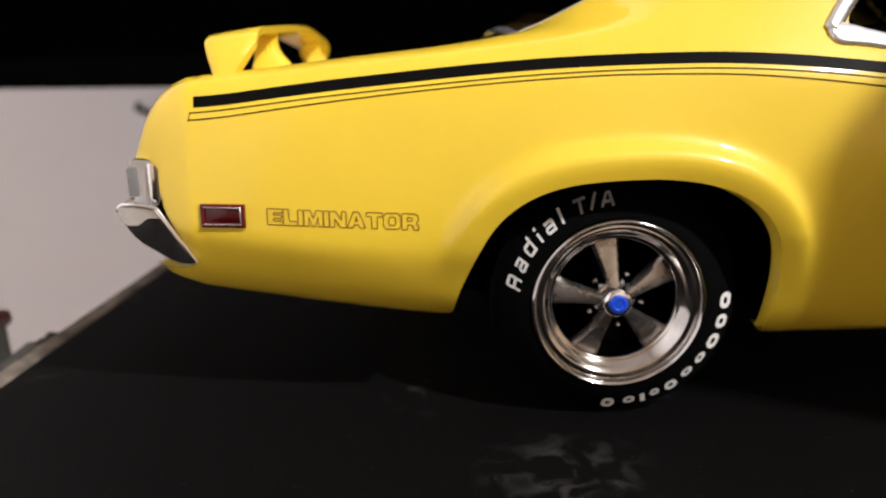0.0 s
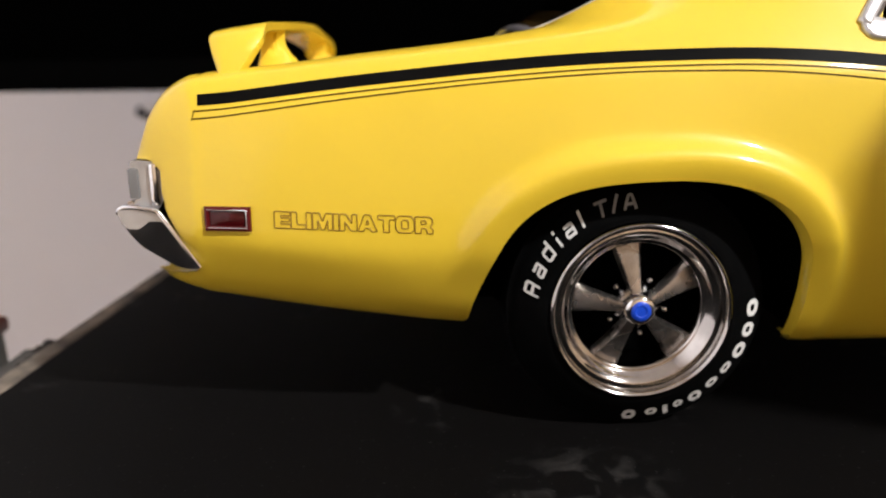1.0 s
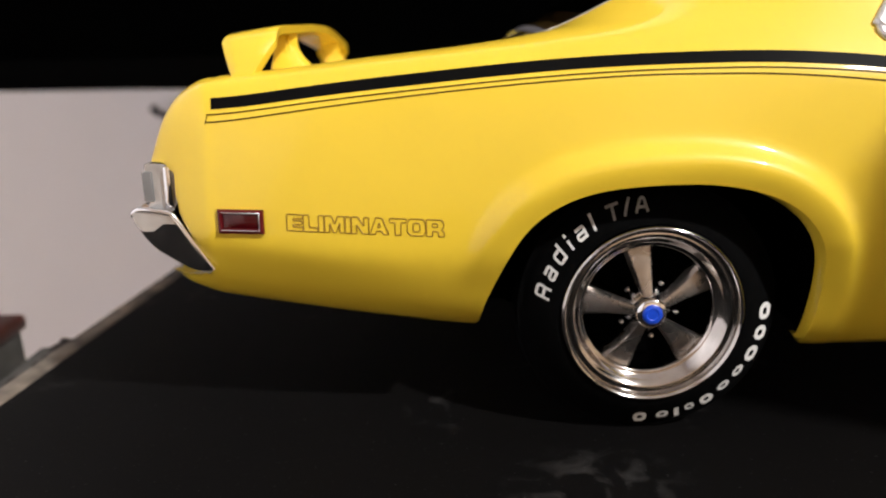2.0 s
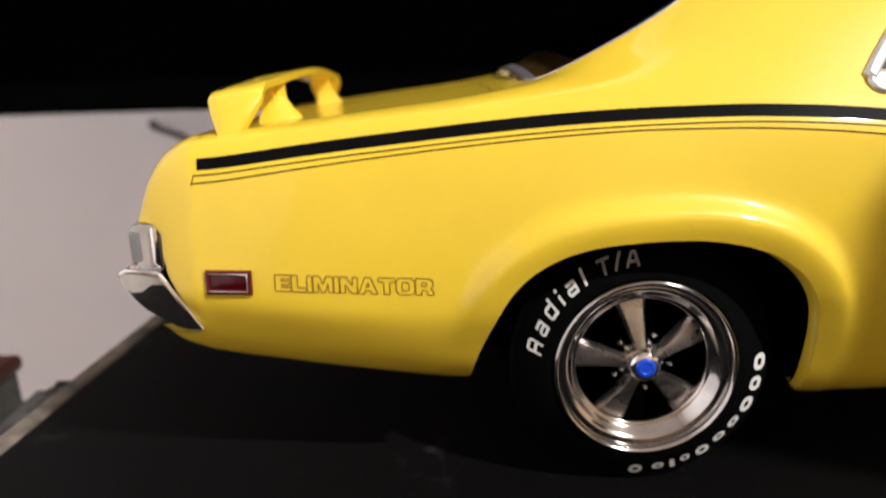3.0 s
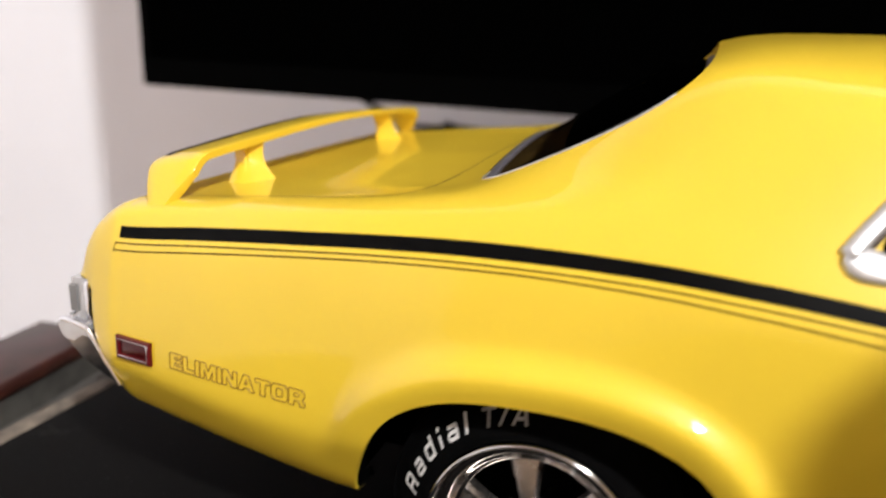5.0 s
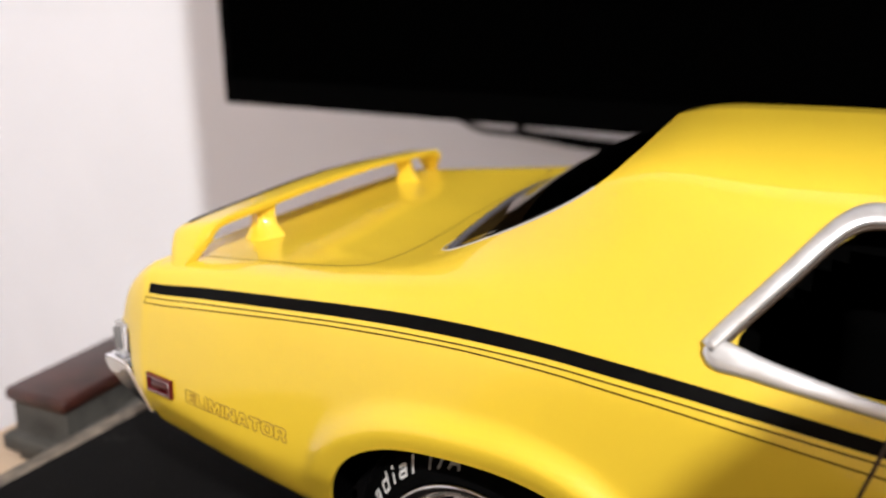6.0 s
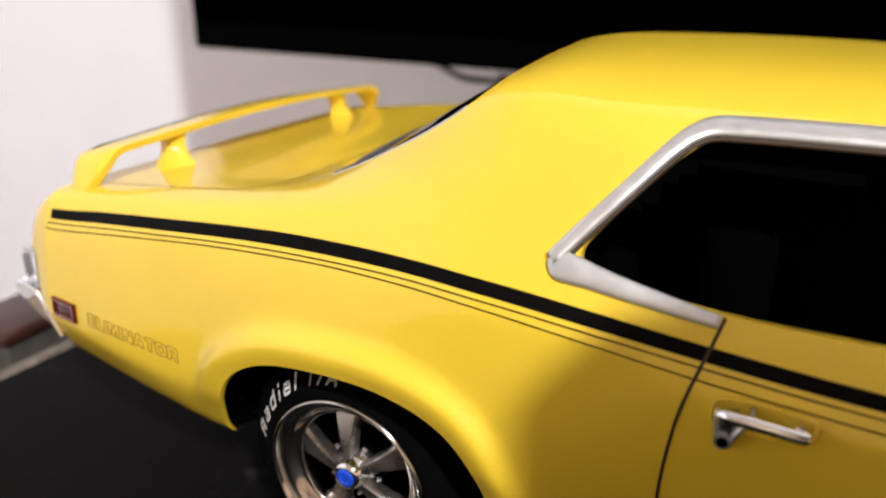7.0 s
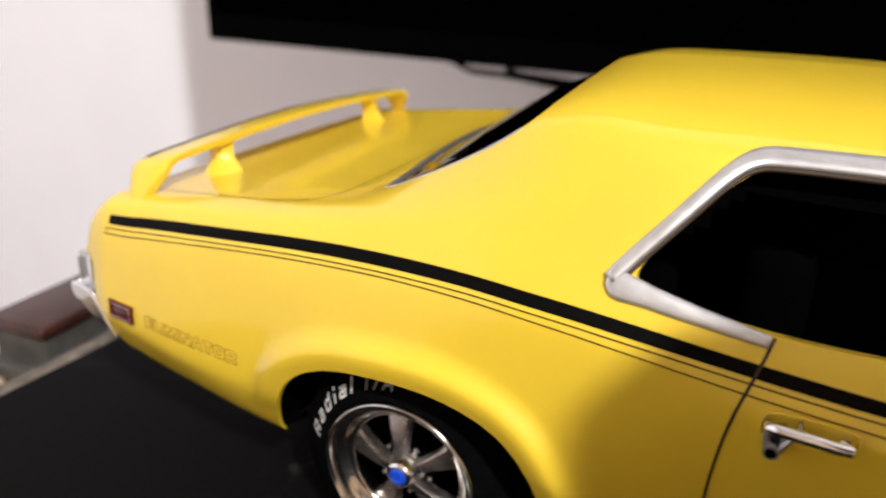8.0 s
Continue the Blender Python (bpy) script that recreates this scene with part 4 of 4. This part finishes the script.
# Heavy slanted letters as strokes of one thickness, a capital's height being 1.
STROKES = {
    "R": (((0, 0), (0, 0.88), (0.62, 0.88), (0.75, 0.75), (0.75, 0)), ((0, 0.4), (0.75, 0.4))),
    "a": (((0.08, 0.68), (0.7, 0.68), (0.7, 0)), ((0.7, 0.36), (0.08, 0.36), (0, 0.25), (0, 0.1), (0.08, 0.02), (0.7, 0.02))),
    "d": (((0.7, 1), (0.7, 0)), ((0.7, 0.68), (0.08, 0.68), (0, 0.58), (0, 0.12), (0.08, 0.02), (0.7, 0.02))),
    "i": (((0.2, 0), (0.2, 0.56)), ((0.2, 0.9), (0.2, 1.02))),
    "l": (((0.2, 0), (0.2, 1)),),
    "T": (((0, 0.9), (0.8, 0.9)), ((0.4, 0.9), (0.4, 0))),
    "/": (((0.05, 0), (0.45, 1)),),
    "A": (((0, 0), (0.32, 0.9), (0.52, 0.9), (0.85, 0)), ((0.14, 0.3), (0.74, 0.3))),
}


def heavy(ch, thick=0.2, slant=0.22):
    """A letter's flat mesh: points and faces."""
    verts, faces = [], []
    for line in STROKES[ch]:
        p = np.array(dense(line, 0.15, False, 0))
        tan = np.gradient(p, axis=0)
        tan /= np.linalg.norm(tan, axis=1, keepdims=True)
        b0 = len(verts)
        for k, ((u, v), (tu, tv)) in enumerate(zip(p, tan)):
            e = 0.06 * ((k == len(p) - 1) - (k == 0))
            for side in (-thick / 2, thick / 2):
                a, b = u + tu * e - tv * side, v + tv * e + tu * side
                verts.append((a + slant * b, b, 0.0))
        faces += [(b0 + 2 * k, b0 + 2 * k + 2, b0 + 2 * k + 3, b0 + 2 * k + 1) for k in range(len(p) - 1)]
    return np.array(verts), faces


def wheel(x, s, turn):
    """A deep chrome wheel with five spokes on a raised-letter tyre; s: side of the car."""
    Y = lambda v: s * (v - 0.11)  # noqa: E731
    r = 1.8
    c = (x, 0, r)
    bm = bmesh.new()
    prof = [(5.3, 1.225), (5.34, 1.215), (5.355, 1.19), (5.34, 1.165), (5.28, 1.15), (5.24, 1.135), (5.235, 1.1), (5.245, 1.08), (5.235, 1.055), (5.17, 1.0), (5.11, 0.955), (5.09, 0.93), (5.085, 0.9), (5.06, 0.885), (4.95, 0.875), (4.72, 0.87), (4.4, 0.87), (4.35, 1.1), (4.4, 1.22)]
    revolve(bm, [(Y(a), b) for a, b in prof], 96, c)
    rim = from_bm("wheel", bm, WHEEL, car, "deep chrome five-spoke wheel", True, 50)
    bm = bmesh.new()
    prof = [(4.3, 1.25), (4.2, 1.5), (4.28, 1.7), (4.4, 1.78), (4.55, 1.8), (4.75, 1.805), (4.9, 1.795), (4.99, 1.77), (4.99, 1.735), (5.04, 1.69), (5.085, 1.64), (5.195, 1.47), (5.225, 1.42), (5.285, 1.32), (5.3, 1.27), (5.305, 1.235), (5.25, 1.2)]
    revolve(bm, [(Y(a), b) for a, b in prof], 96, c)
    from_bm("tyre", bm, RUBBER, rim, "black rubber tyre with white raised letters", True, 60)
    bm = bmesh.new()
    revolve(bm, [(Y(4.5), 0.02), (Y(4.5), 1.06)], 48, c)
    from_bm("brake_backing", bm, INNER, rim, "black wheel backing")
    for k in range(5):
        a0 = math.radians(turn + 72 * k)
        bm = bmesh.new()
        rows = []
        for f in np.linspace(0, 1, 8):
            rad = 0.16 + 0.72 * f
            half = 0.075 + 0.14 * f**1.5
            y = 5.2 - 0.12 * f - 0.09 * f * f
            row = []
            for u, d in ((-1, -0.2), (-1, -0.05), (-0.75, 0.0), (0, 0.012), (0.75, 0.0), (1, -0.05), (1, -0.2)):
                px, pz = rad, u * half
                row.append(bm.verts.new((x + px * math.cos(a0) - pz * math.sin(a0), Y(y + d), r + px * math.sin(a0) + pz * math.cos(a0))))
            rows.append(row)
        for a, b in zip(rows, rows[1:]):
            for i in range(6):
                bm.faces.new((a[i], a[i + 1], b[i + 1], b[i]))
        from_bm("spoke", bm, SPOKE, rim, "dull metal spoke", True, 40)
        a1 = a0 + math.radians(36)
        bm = bmesh.new()
        revolve(bm, [(Y(4.5), 0.045), (Y(5.02), 0.045), (Y(5.06), 0.04), (Y(5.09), 0.02), (Y(5.095), 0.002)], 12, (x + 0.4 * math.cos(a1), 0, r + 0.4 * math.sin(a1)))
        from_bm("lug_nut", bm, CHROME, rim, "", True, 40)
    bm = bmesh.new()
    revolve(bm, [(Y(4.5), 0.33), (Y(5.05), 0.32), (Y(5.14), 0.27), (Y(5.2), 0.225), (Y(5.25), 0.21), (Y(5.29), 0.18), (Y(5.295), 0.12)], 32, c)
    from_bm("hub", bm, CHROME, rim, "", True, 50)
    bm = bmesh.new()
    revolve(bm, [(Y(5.28), 0.138), (Y(5.31), 0.134), (Y(5.325), 0.115), (Y(5.325), 0.08), (Y(5.315), 0.07), (Y(5.315), 0.002)], 24, c)
    from_bm("hub_cap", bm, BLUE, rim, "blue hub cap centre", True, 40)

    def lay(v, faces, ang, scale, rad, name, paint=WHITE):
        """Lays a flat letter on the sidewall, its foot towards the hub."""
        w = (v[:, 0].max() + v[:, 0].min()) / 2
        pts = []
        for q in v:
            a = math.radians(ang) + s * (q[0] - w) * scale[0] / (rad + 0.1)
            rr = rad + q[1] * scale[1]
            yy = 5.347 - 0.62 * (rr - 1.24)
            pts.append((x + rr * math.cos(a), Y(yy), r + rr * math.sin(a)))
        ob_from(name, pts, faces, paint, rim, "white raised tyre lettering" if paint is WHITE else "tyre lettering greyed for the arch's shade")

    # The last three letters get the greyer white: arch shade put into paint.
    for ch, ang in zip("RadialT/A", (168, 157.5, 147, 139, 131.5, 123.5, 111.5, 105, 98)):
        v, f = heavy(ch)
        lay(v, f, ang if s < 0 else 180 - ang, (0.185, 0.185), 1.405, "tyre_letter", SHADEDWHITE if ang < 115 else WHITE)
    for k, (wid, high) in enumerate(((0.17, 0.19), (0.15, 0.19), (0.17, 0.19), (0.14, 0.13), (0.14, 0.13), (0.14, 0.18), (0.1, 0.13), (0.05, 0.18), (0.12, 0.13), (0.13, 0.18))):
        ang = (-1, -12.5, -24, -35, -45.5, -56.5, -66, -73, -80.5, -92)[k]
        a = ang if s < 0 else 180 - ang
        bar = 0.26 if k != 7 else 0.0
        o = np.array([(-0.25, 0), (0.25, 0), (0.5, 0.28), (0.5, 0.72), (0.25, 1), (-0.25, 1), (-0.5, 0.72), (-0.5, 0.28)])
        if bar:
            v = np.vstack([o * (wid, high), (o - (0, 0.5)) * (wid * 0.42, high * 0.36) + (0, high * 0.5)])
            f = [(q, (q + 1) % 8, 8 + (q + 1) % 8, 8 + q) for q in range(8)]
        else:
            v, f = np.array([(-0.5, 0), (0.5, 0), (0.5, 1), (-0.5, 1)]) * (wid, high), [(0, 1, 2, 3)]
        v = np.c_[v, np.zeros(len(v))]
        lay(v, f, a, (1.42, 1.02), 1.475, "tyre_mark")


for x, turn in ((-0.04, 100), (15.7, 60)):
    for s in (-1, 1):
        wheel(x, s, turn if s < 0 else 180 - turn)
for x, arch in ((0.0, ARCH), (15.7, FRONT_ARCH)):
    for s in (-1, 1):
        hub = x + 0.04 if x < 1 else x
        line = np.array(sorted([q for q in arch if q[1] > (1.66 if q[0] < hub else 1.24)], key=lambda q: -math.atan2(q[1] - 1.2, q[0] - hub)))
        fwd = np.clip((line[:, 0] - hub - 1.0) / 0.6, 0, 1)
        back = np.clip((hub - 1.2 - line[:, 0]) / 0.5, 0, 1)
        depth = 0.3 - 0.22 * back - 0.13 * fwd
        verts, faces, steps = [], [], 5
        for q, f, d in zip(line, fwd, depth):
            y = side_at(q[0], q[1])
            for k in range(steps):
                g = k / (steps - 1)
                verts.append((q[0] - 0.06 * f * math.sin(g * math.pi / 2), s * (y + 0.004 - d * g), q[1] + 0.004 - 0.02 * math.sin(g * math.pi / 2)))
        for a in range(len(line) - 1):
            for k in range(steps - 1):
                o = a * steps + k
                faces.append((o, o + 1, o + steps + 1, o + steps))
        ob_from("arch_lip", verts, faces, PAINT, car, "rolled yellow wheel arch lip")
        bm = bmesh.new()
        rows = []
        ends = [(line[0][0] - 0.05, 1.42), (line[-1][0] + 0.03, 1.42)]
        for q, f, d in [(ends[0], 0, 0.3), *zip(line, fwd, depth), (ends[1], 1, 0.3)]:
            y = side_at(q[0], max(q[1], 1.42)) - (0.1 if q[1] < 1.6 else 0.0)
            at = (q[0] - 0.04 * f - 0.02 * (1 - f) * (q[0] < hub), q[1] + 0.01)
            rows.append([bm.verts.new((at[0] + (at[0] - hub) * g, s * yy, at[1] + g)) for g, yy in ((0, y - d + 0.01), (0.04, y - d - 0.1), (0.06, 4.2), (0.06, 3.4))])
        for a, c in zip(rows, rows[1:]):
            for i in range(3):
                bm.faces.new((a[i], a[i + 1], c[i + 1], c[i]))
        bm.faces.new([rw[3] for rw in rows])
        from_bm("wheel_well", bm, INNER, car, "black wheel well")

# ---- cabin ----
verts, faces = [], []
i0, i1 = np.searchsorted(XS, -1.6), np.searchsorted(XS, 10.3)
cols = list(range(sum(COUNTS[:7]) - 2, NS, 2))
sel = list(range(i0, i1, 4))
for s in (-1, 1):
    b0 = len(verts)
    for i in sel:
        for j in cols:
            x, y, z = SKIN[i, j]
            verts.append((x, s * y * 0.95, z - 0.22))
    m = len(cols)
    for a in range(len(sel) - 1):
        for b in range(m - 1):
            q = b0 + a * m + b
            mid = (np.array(verts[q]) + np.array(verts[q + m + 1])) / 2
            if -1.5 < mid[0] < 1.45 and abs(mid[1]) < 3.5:
                continue
            if max(3.15, 3.1 + (mid[2] - 5.6) * 0.92) < mid[0] < 9.1 and mid[2] < 6.42:
                continue
            faces.append((q, q + m, q + m + 1, q + 1))
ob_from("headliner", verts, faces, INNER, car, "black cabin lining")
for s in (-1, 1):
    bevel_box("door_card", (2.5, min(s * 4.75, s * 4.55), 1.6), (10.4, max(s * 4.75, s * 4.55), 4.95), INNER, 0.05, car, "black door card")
# Added black panel that makes the cabin dark through the side window.
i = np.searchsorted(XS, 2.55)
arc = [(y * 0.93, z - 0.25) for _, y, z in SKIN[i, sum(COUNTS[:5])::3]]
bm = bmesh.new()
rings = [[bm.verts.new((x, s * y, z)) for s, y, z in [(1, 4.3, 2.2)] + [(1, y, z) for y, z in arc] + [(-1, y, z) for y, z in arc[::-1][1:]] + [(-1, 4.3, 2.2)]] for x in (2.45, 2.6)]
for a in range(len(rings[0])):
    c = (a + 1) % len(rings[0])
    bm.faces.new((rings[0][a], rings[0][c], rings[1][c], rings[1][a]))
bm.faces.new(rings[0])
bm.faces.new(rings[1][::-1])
from_bm("cabin_blackout", bm, INNER, car, "black panel added to darken the view behind the seats")
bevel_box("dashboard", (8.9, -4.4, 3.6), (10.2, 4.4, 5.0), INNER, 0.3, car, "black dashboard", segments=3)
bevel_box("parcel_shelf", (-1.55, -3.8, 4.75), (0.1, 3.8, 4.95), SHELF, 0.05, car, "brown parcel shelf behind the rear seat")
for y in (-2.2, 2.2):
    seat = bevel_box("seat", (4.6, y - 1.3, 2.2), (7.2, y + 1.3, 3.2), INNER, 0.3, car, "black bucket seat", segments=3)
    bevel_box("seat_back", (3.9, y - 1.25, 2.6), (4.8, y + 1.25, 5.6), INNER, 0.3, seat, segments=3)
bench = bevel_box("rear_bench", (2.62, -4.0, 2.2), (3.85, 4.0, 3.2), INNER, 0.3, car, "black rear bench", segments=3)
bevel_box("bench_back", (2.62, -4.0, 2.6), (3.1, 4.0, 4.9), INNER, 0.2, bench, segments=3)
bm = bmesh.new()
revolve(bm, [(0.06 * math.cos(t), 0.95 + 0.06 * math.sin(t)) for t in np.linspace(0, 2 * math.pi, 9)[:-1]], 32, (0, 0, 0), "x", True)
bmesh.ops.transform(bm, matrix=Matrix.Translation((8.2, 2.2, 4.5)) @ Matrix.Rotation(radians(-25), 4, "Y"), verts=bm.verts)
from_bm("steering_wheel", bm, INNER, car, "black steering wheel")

# ---- the room ----
TURN = radians(-2.77)
ROOM = Matrix.Rotation(TURN, 4, "Z")


def room_box(name, lo, hi, material, bevel=0.0, parent=None, label="", segments=2):
    """A box in the directions of the table and the television."""
    bm = bmesh.new()
    box(bm, lo, hi, bevel, segments)
    bmesh.ops.transform(bm, matrix=ROOM, verts=bm.verts)
    return from_bm(name, bm, material, parent, label, bool(bevel))


def to_room(x, y):
    c, s = math.cos(-TURN), math.sin(-TURN)
    return x * c - y * s, x * s + y * c


EDGE_U = to_room(-9.68, -1.0)[0]
tv_u, tv_v = -27.0, 18.3
wall_v = 44.0
table = tagged(room_box("table", (EDGE_U, -60, -2.6), (EDGE_U + 150, wall_v - 0.3, 0), TABLE, 0.06, None, "", 2), "black scuffed table top with worn light edge", "table", "", "thing")
room_box("edge_band", (EDGE_U - 0.42, -60, -2.3), (EDGE_U - 0.005, wall_v - 0.4, -0.015), EDGE, 0.05, table, "worn tan edge band")
for u in (EDGE_U + 10, EDGE_U + 138):
    for v in (-54, wall_v - 12):
        room_box("leg", (u - 2.5, v - 2.5, -75.2), (u + 2.5, v + 2.5, -2.55), BLACK, 0.3, table, "black square table leg")
tagged(room_box("wall_north", (-120, wall_v, -75), (330, wall_v + 12, 215), WALL), "white painted wall behind the television", "wall", "", "structure")
# Unseen south and east walls are toned for bounce; west stands near to reflect.
tagged(room_box("wall_south", (-120, -310, -75), (330, -298, 215), TANWALL), "unseen tan wall across the room", "wall", "", "structure")
tagged(room_box("wall_west", (-132, -310, -75), (-120.2, wall_v + 12, 215), WALL), "white painted wall", "wall", "", "structure")
tagged(room_box("wall_east", (330.2, -310, -75), (342, wall_v + 12, 215), TANWALL), "unseen tan wall", "wall", "", "structure")
tagged(room_box("floor", (-132, -310, -85), (342, wall_v + 12, -75.2), FLOOR), "brown wooden floor", "floor", "", "structure")
tagged(room_box("ceiling", (-132, -310, 215.2), (342, wall_v + 12, 227), CEIL), "white ceiling", "ceiling", "", "structure")

# television
tv = tagged(room_box("television", (tv_u, tv_v, 4.2), (tv_u + 73.0, tv_v + 1.6, 46.0), BLACK, 0.2, None, "", 3), "large black flat television, switched off", "television", "", "thing")
room_box("screen", (tv_u + 0.7, tv_v - 0.05, 5.6), (tv_u + 72.3, tv_v + 0.02, 45.3), SCREEN, 0.0, tv, "black switched-off screen")

room_box("rear_housing", (tv_u + 12, tv_v + 1.5, 10), (tv_u + 61, tv_v + 5.5, 38), BLACK, 0.8, tv, "black rear housing", 3)
for u in (42.0, 64.0):
    m = ROOM
    foot = [m @ Vector(q) for q in ((tv_u + u, tv_v + 0.8, 5.0), (tv_u + u, tv_v + 0.8, 2.6), (tv_u + u, tv_v - 3.0, 0.25), (tv_u + u, tv_v + 5.0, 0.25), (tv_u + u, tv_v + 0.8, 2.6))]
    tube("stand_leg", foot, 0.25, BLACK, tv, "black stand leg", sides=12)
for line, thick in ((((-25.0, 44.7, 2.19), (-24.4, 42.5, 2.02), (-22.3, 41.8, 1.41), (-20.0, 41.8, 0.30), (-18.1, 41.8, 0.30), (-15.7, 41.2, 0.30), (-9.5, 37.4, 0.30), (4.0, 35.1, 0.30)), 0.24), (((-17.8, 44.7, 0.30), (-16.6, 42.7, 0.30), (-15.3, 41.8, 0.30), (-13.3, 41.4, 0.30), (-8.3, 39.6, 0.30), (8.5, 38.5, 0.30)), 0.28)):
    tube("dark_strand", dense(line, 0.3), thick, BLACK, tv, "thin dark strand low behind the television", sides=12)

# ceiling lamp
lx, ly, lz = (v * 100 for v in LAMP_AT)
bm = bmesh.new()
revolve(bm, [(214.9, 0.3), (214.9, 5), (212.5, 4.8), (211.5, 0.35), (188.5, 0.35), (188, 3.2), (184, 3.6), (183.4, 3.2), (184.5, 0.1)], 32, (lx, ly, 0), "z")
lamp = tagged(from_bm("ceiling_lamp", bm, CEIL), "pendant ceiling lamp with an added dark shade", "lamp", "", "thing")
# Unseen bowl, added to stop lamp light from reaching the ceiling.
bm = bmesh.new()
bowl = [(186.5, 3.4), (186, 6), (183.5, 11), (179, 15), (173, 17.5), (168, 18.5)]
revolve(bm, bowl + [(z, r - 0.3) for z, r in bowl[::-1]], 48, (lx, ly, 0), "z", True)
from_bm("shade", bm, SHADE, lamp, "unseen dark lampshade added to keep light off the ceiling")

# plinth beside the table


def plinth_part(name, lo, hi, material, bevel, parent, label="", flare=0.0):
    bm = bmesh.new()
    box(bm, lo, hi, bevel, 3)
    if flare:
        mx, my = (lo[0] + hi[0]) / 2, (lo[1] + hi[1]) / 2
        for v in bm.verts:
            f = 1 + flare * (hi[2] - v.co.z) / (hi[2] - lo[2])
            v.co.x, v.co.y = mx + (v.co.x - mx) * f, my + (v.co.y - my) * f
    bmesh.ops.transform(bm, matrix=Matrix.Translation((-13.2, -0.45, 0)) @ Matrix.Rotation(radians(3), 4, "Z"), verts=bm.verts)
    return from_bm(name, bm, material, parent, label)


block = tagged(plinth_part("wooden_box", (-0.92, -1.78, -2.35), (0.92, 1.78, -0.6), STONE, 0.05, None, "", 0.04), "small stone block with dark mahogany lid", "box", "", "thing")
plinth_part("lid", (-1.04, -1.92, -0.62), (1.04, 1.92, -0.25), MAHOG, 0.13, block, "polished dark mahogany lid")
plinth_part("foot", (-1.14, -2.12, -1.95), (1.14, 2.2, -1.5), STONE, 0.1, block, "rough stone foot")
plinth_part("ledge", (1.95, -3.4, -2.35), (2.95, 0.5, -0.55), STONE, 0.08, block, "rough stone ledge along the table")
rng = random.Random(4)
for k in range(44):
    bm = bmesh.new()
    bmesh.ops.create_icosphere(bm, subdivisions=2, radius=1)
    wide = rng.uniform(0.1, 0.24)
    for v in bm.verts:
        v.co = v.co * (1 + 0.45 * noise.noise(v.co * 1.7 + Vector((k * 3.1, 0, 0)))) * wide
        v.co.z *= 0.7
    f = k / 43
    at, z = ((2.72, -3.2 + 3.6 * f), -0.45) if k % 4 else ((1.14, -2.0 + 4.0 * f), -1.46)
    bmesh.ops.transform(bm, matrix=Matrix.Translation((-13.2, -0.45, 0)) @ Matrix.Rotation(radians(3), 4, "Z") @ Matrix.Translation((at[0] + rng.uniform(-0.2, 0.16), at[1], z + rng.uniform(-0.04, 0.06))), verts=bm.verts)
    from_bm("rubble_stone", bm, RUBBLE if k % 5 else STONE, block)
shelf = tagged(room_box("side_shelf", (EDGE_U - 6.2, -60, -3.2), (EDGE_U - 0.43, 1.75, -2.36), TAN, 0.08, None, "", 2), "tan wooden side shelf below the table top", "shelf", "", "thing")

# unseen upright phone on a tripod before the car, added to shade its door
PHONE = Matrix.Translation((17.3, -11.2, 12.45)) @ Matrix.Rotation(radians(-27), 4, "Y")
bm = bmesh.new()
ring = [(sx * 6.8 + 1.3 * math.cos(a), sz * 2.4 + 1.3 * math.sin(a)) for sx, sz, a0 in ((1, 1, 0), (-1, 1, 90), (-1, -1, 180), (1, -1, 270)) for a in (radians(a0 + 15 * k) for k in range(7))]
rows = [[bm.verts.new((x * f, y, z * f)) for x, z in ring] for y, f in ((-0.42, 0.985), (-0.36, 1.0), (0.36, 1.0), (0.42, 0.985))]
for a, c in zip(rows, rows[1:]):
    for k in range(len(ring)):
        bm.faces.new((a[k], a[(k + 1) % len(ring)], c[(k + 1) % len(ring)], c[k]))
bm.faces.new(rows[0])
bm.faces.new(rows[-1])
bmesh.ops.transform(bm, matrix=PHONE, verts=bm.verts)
tripod = tagged(new("shading_tripod"), "unseen black tripod and phone added to shade the car's door", "tripod", "", "thing")
from_bm("phone", bm, BLACK, tripod, "dark phone slab added to block lamp light", True, 40)
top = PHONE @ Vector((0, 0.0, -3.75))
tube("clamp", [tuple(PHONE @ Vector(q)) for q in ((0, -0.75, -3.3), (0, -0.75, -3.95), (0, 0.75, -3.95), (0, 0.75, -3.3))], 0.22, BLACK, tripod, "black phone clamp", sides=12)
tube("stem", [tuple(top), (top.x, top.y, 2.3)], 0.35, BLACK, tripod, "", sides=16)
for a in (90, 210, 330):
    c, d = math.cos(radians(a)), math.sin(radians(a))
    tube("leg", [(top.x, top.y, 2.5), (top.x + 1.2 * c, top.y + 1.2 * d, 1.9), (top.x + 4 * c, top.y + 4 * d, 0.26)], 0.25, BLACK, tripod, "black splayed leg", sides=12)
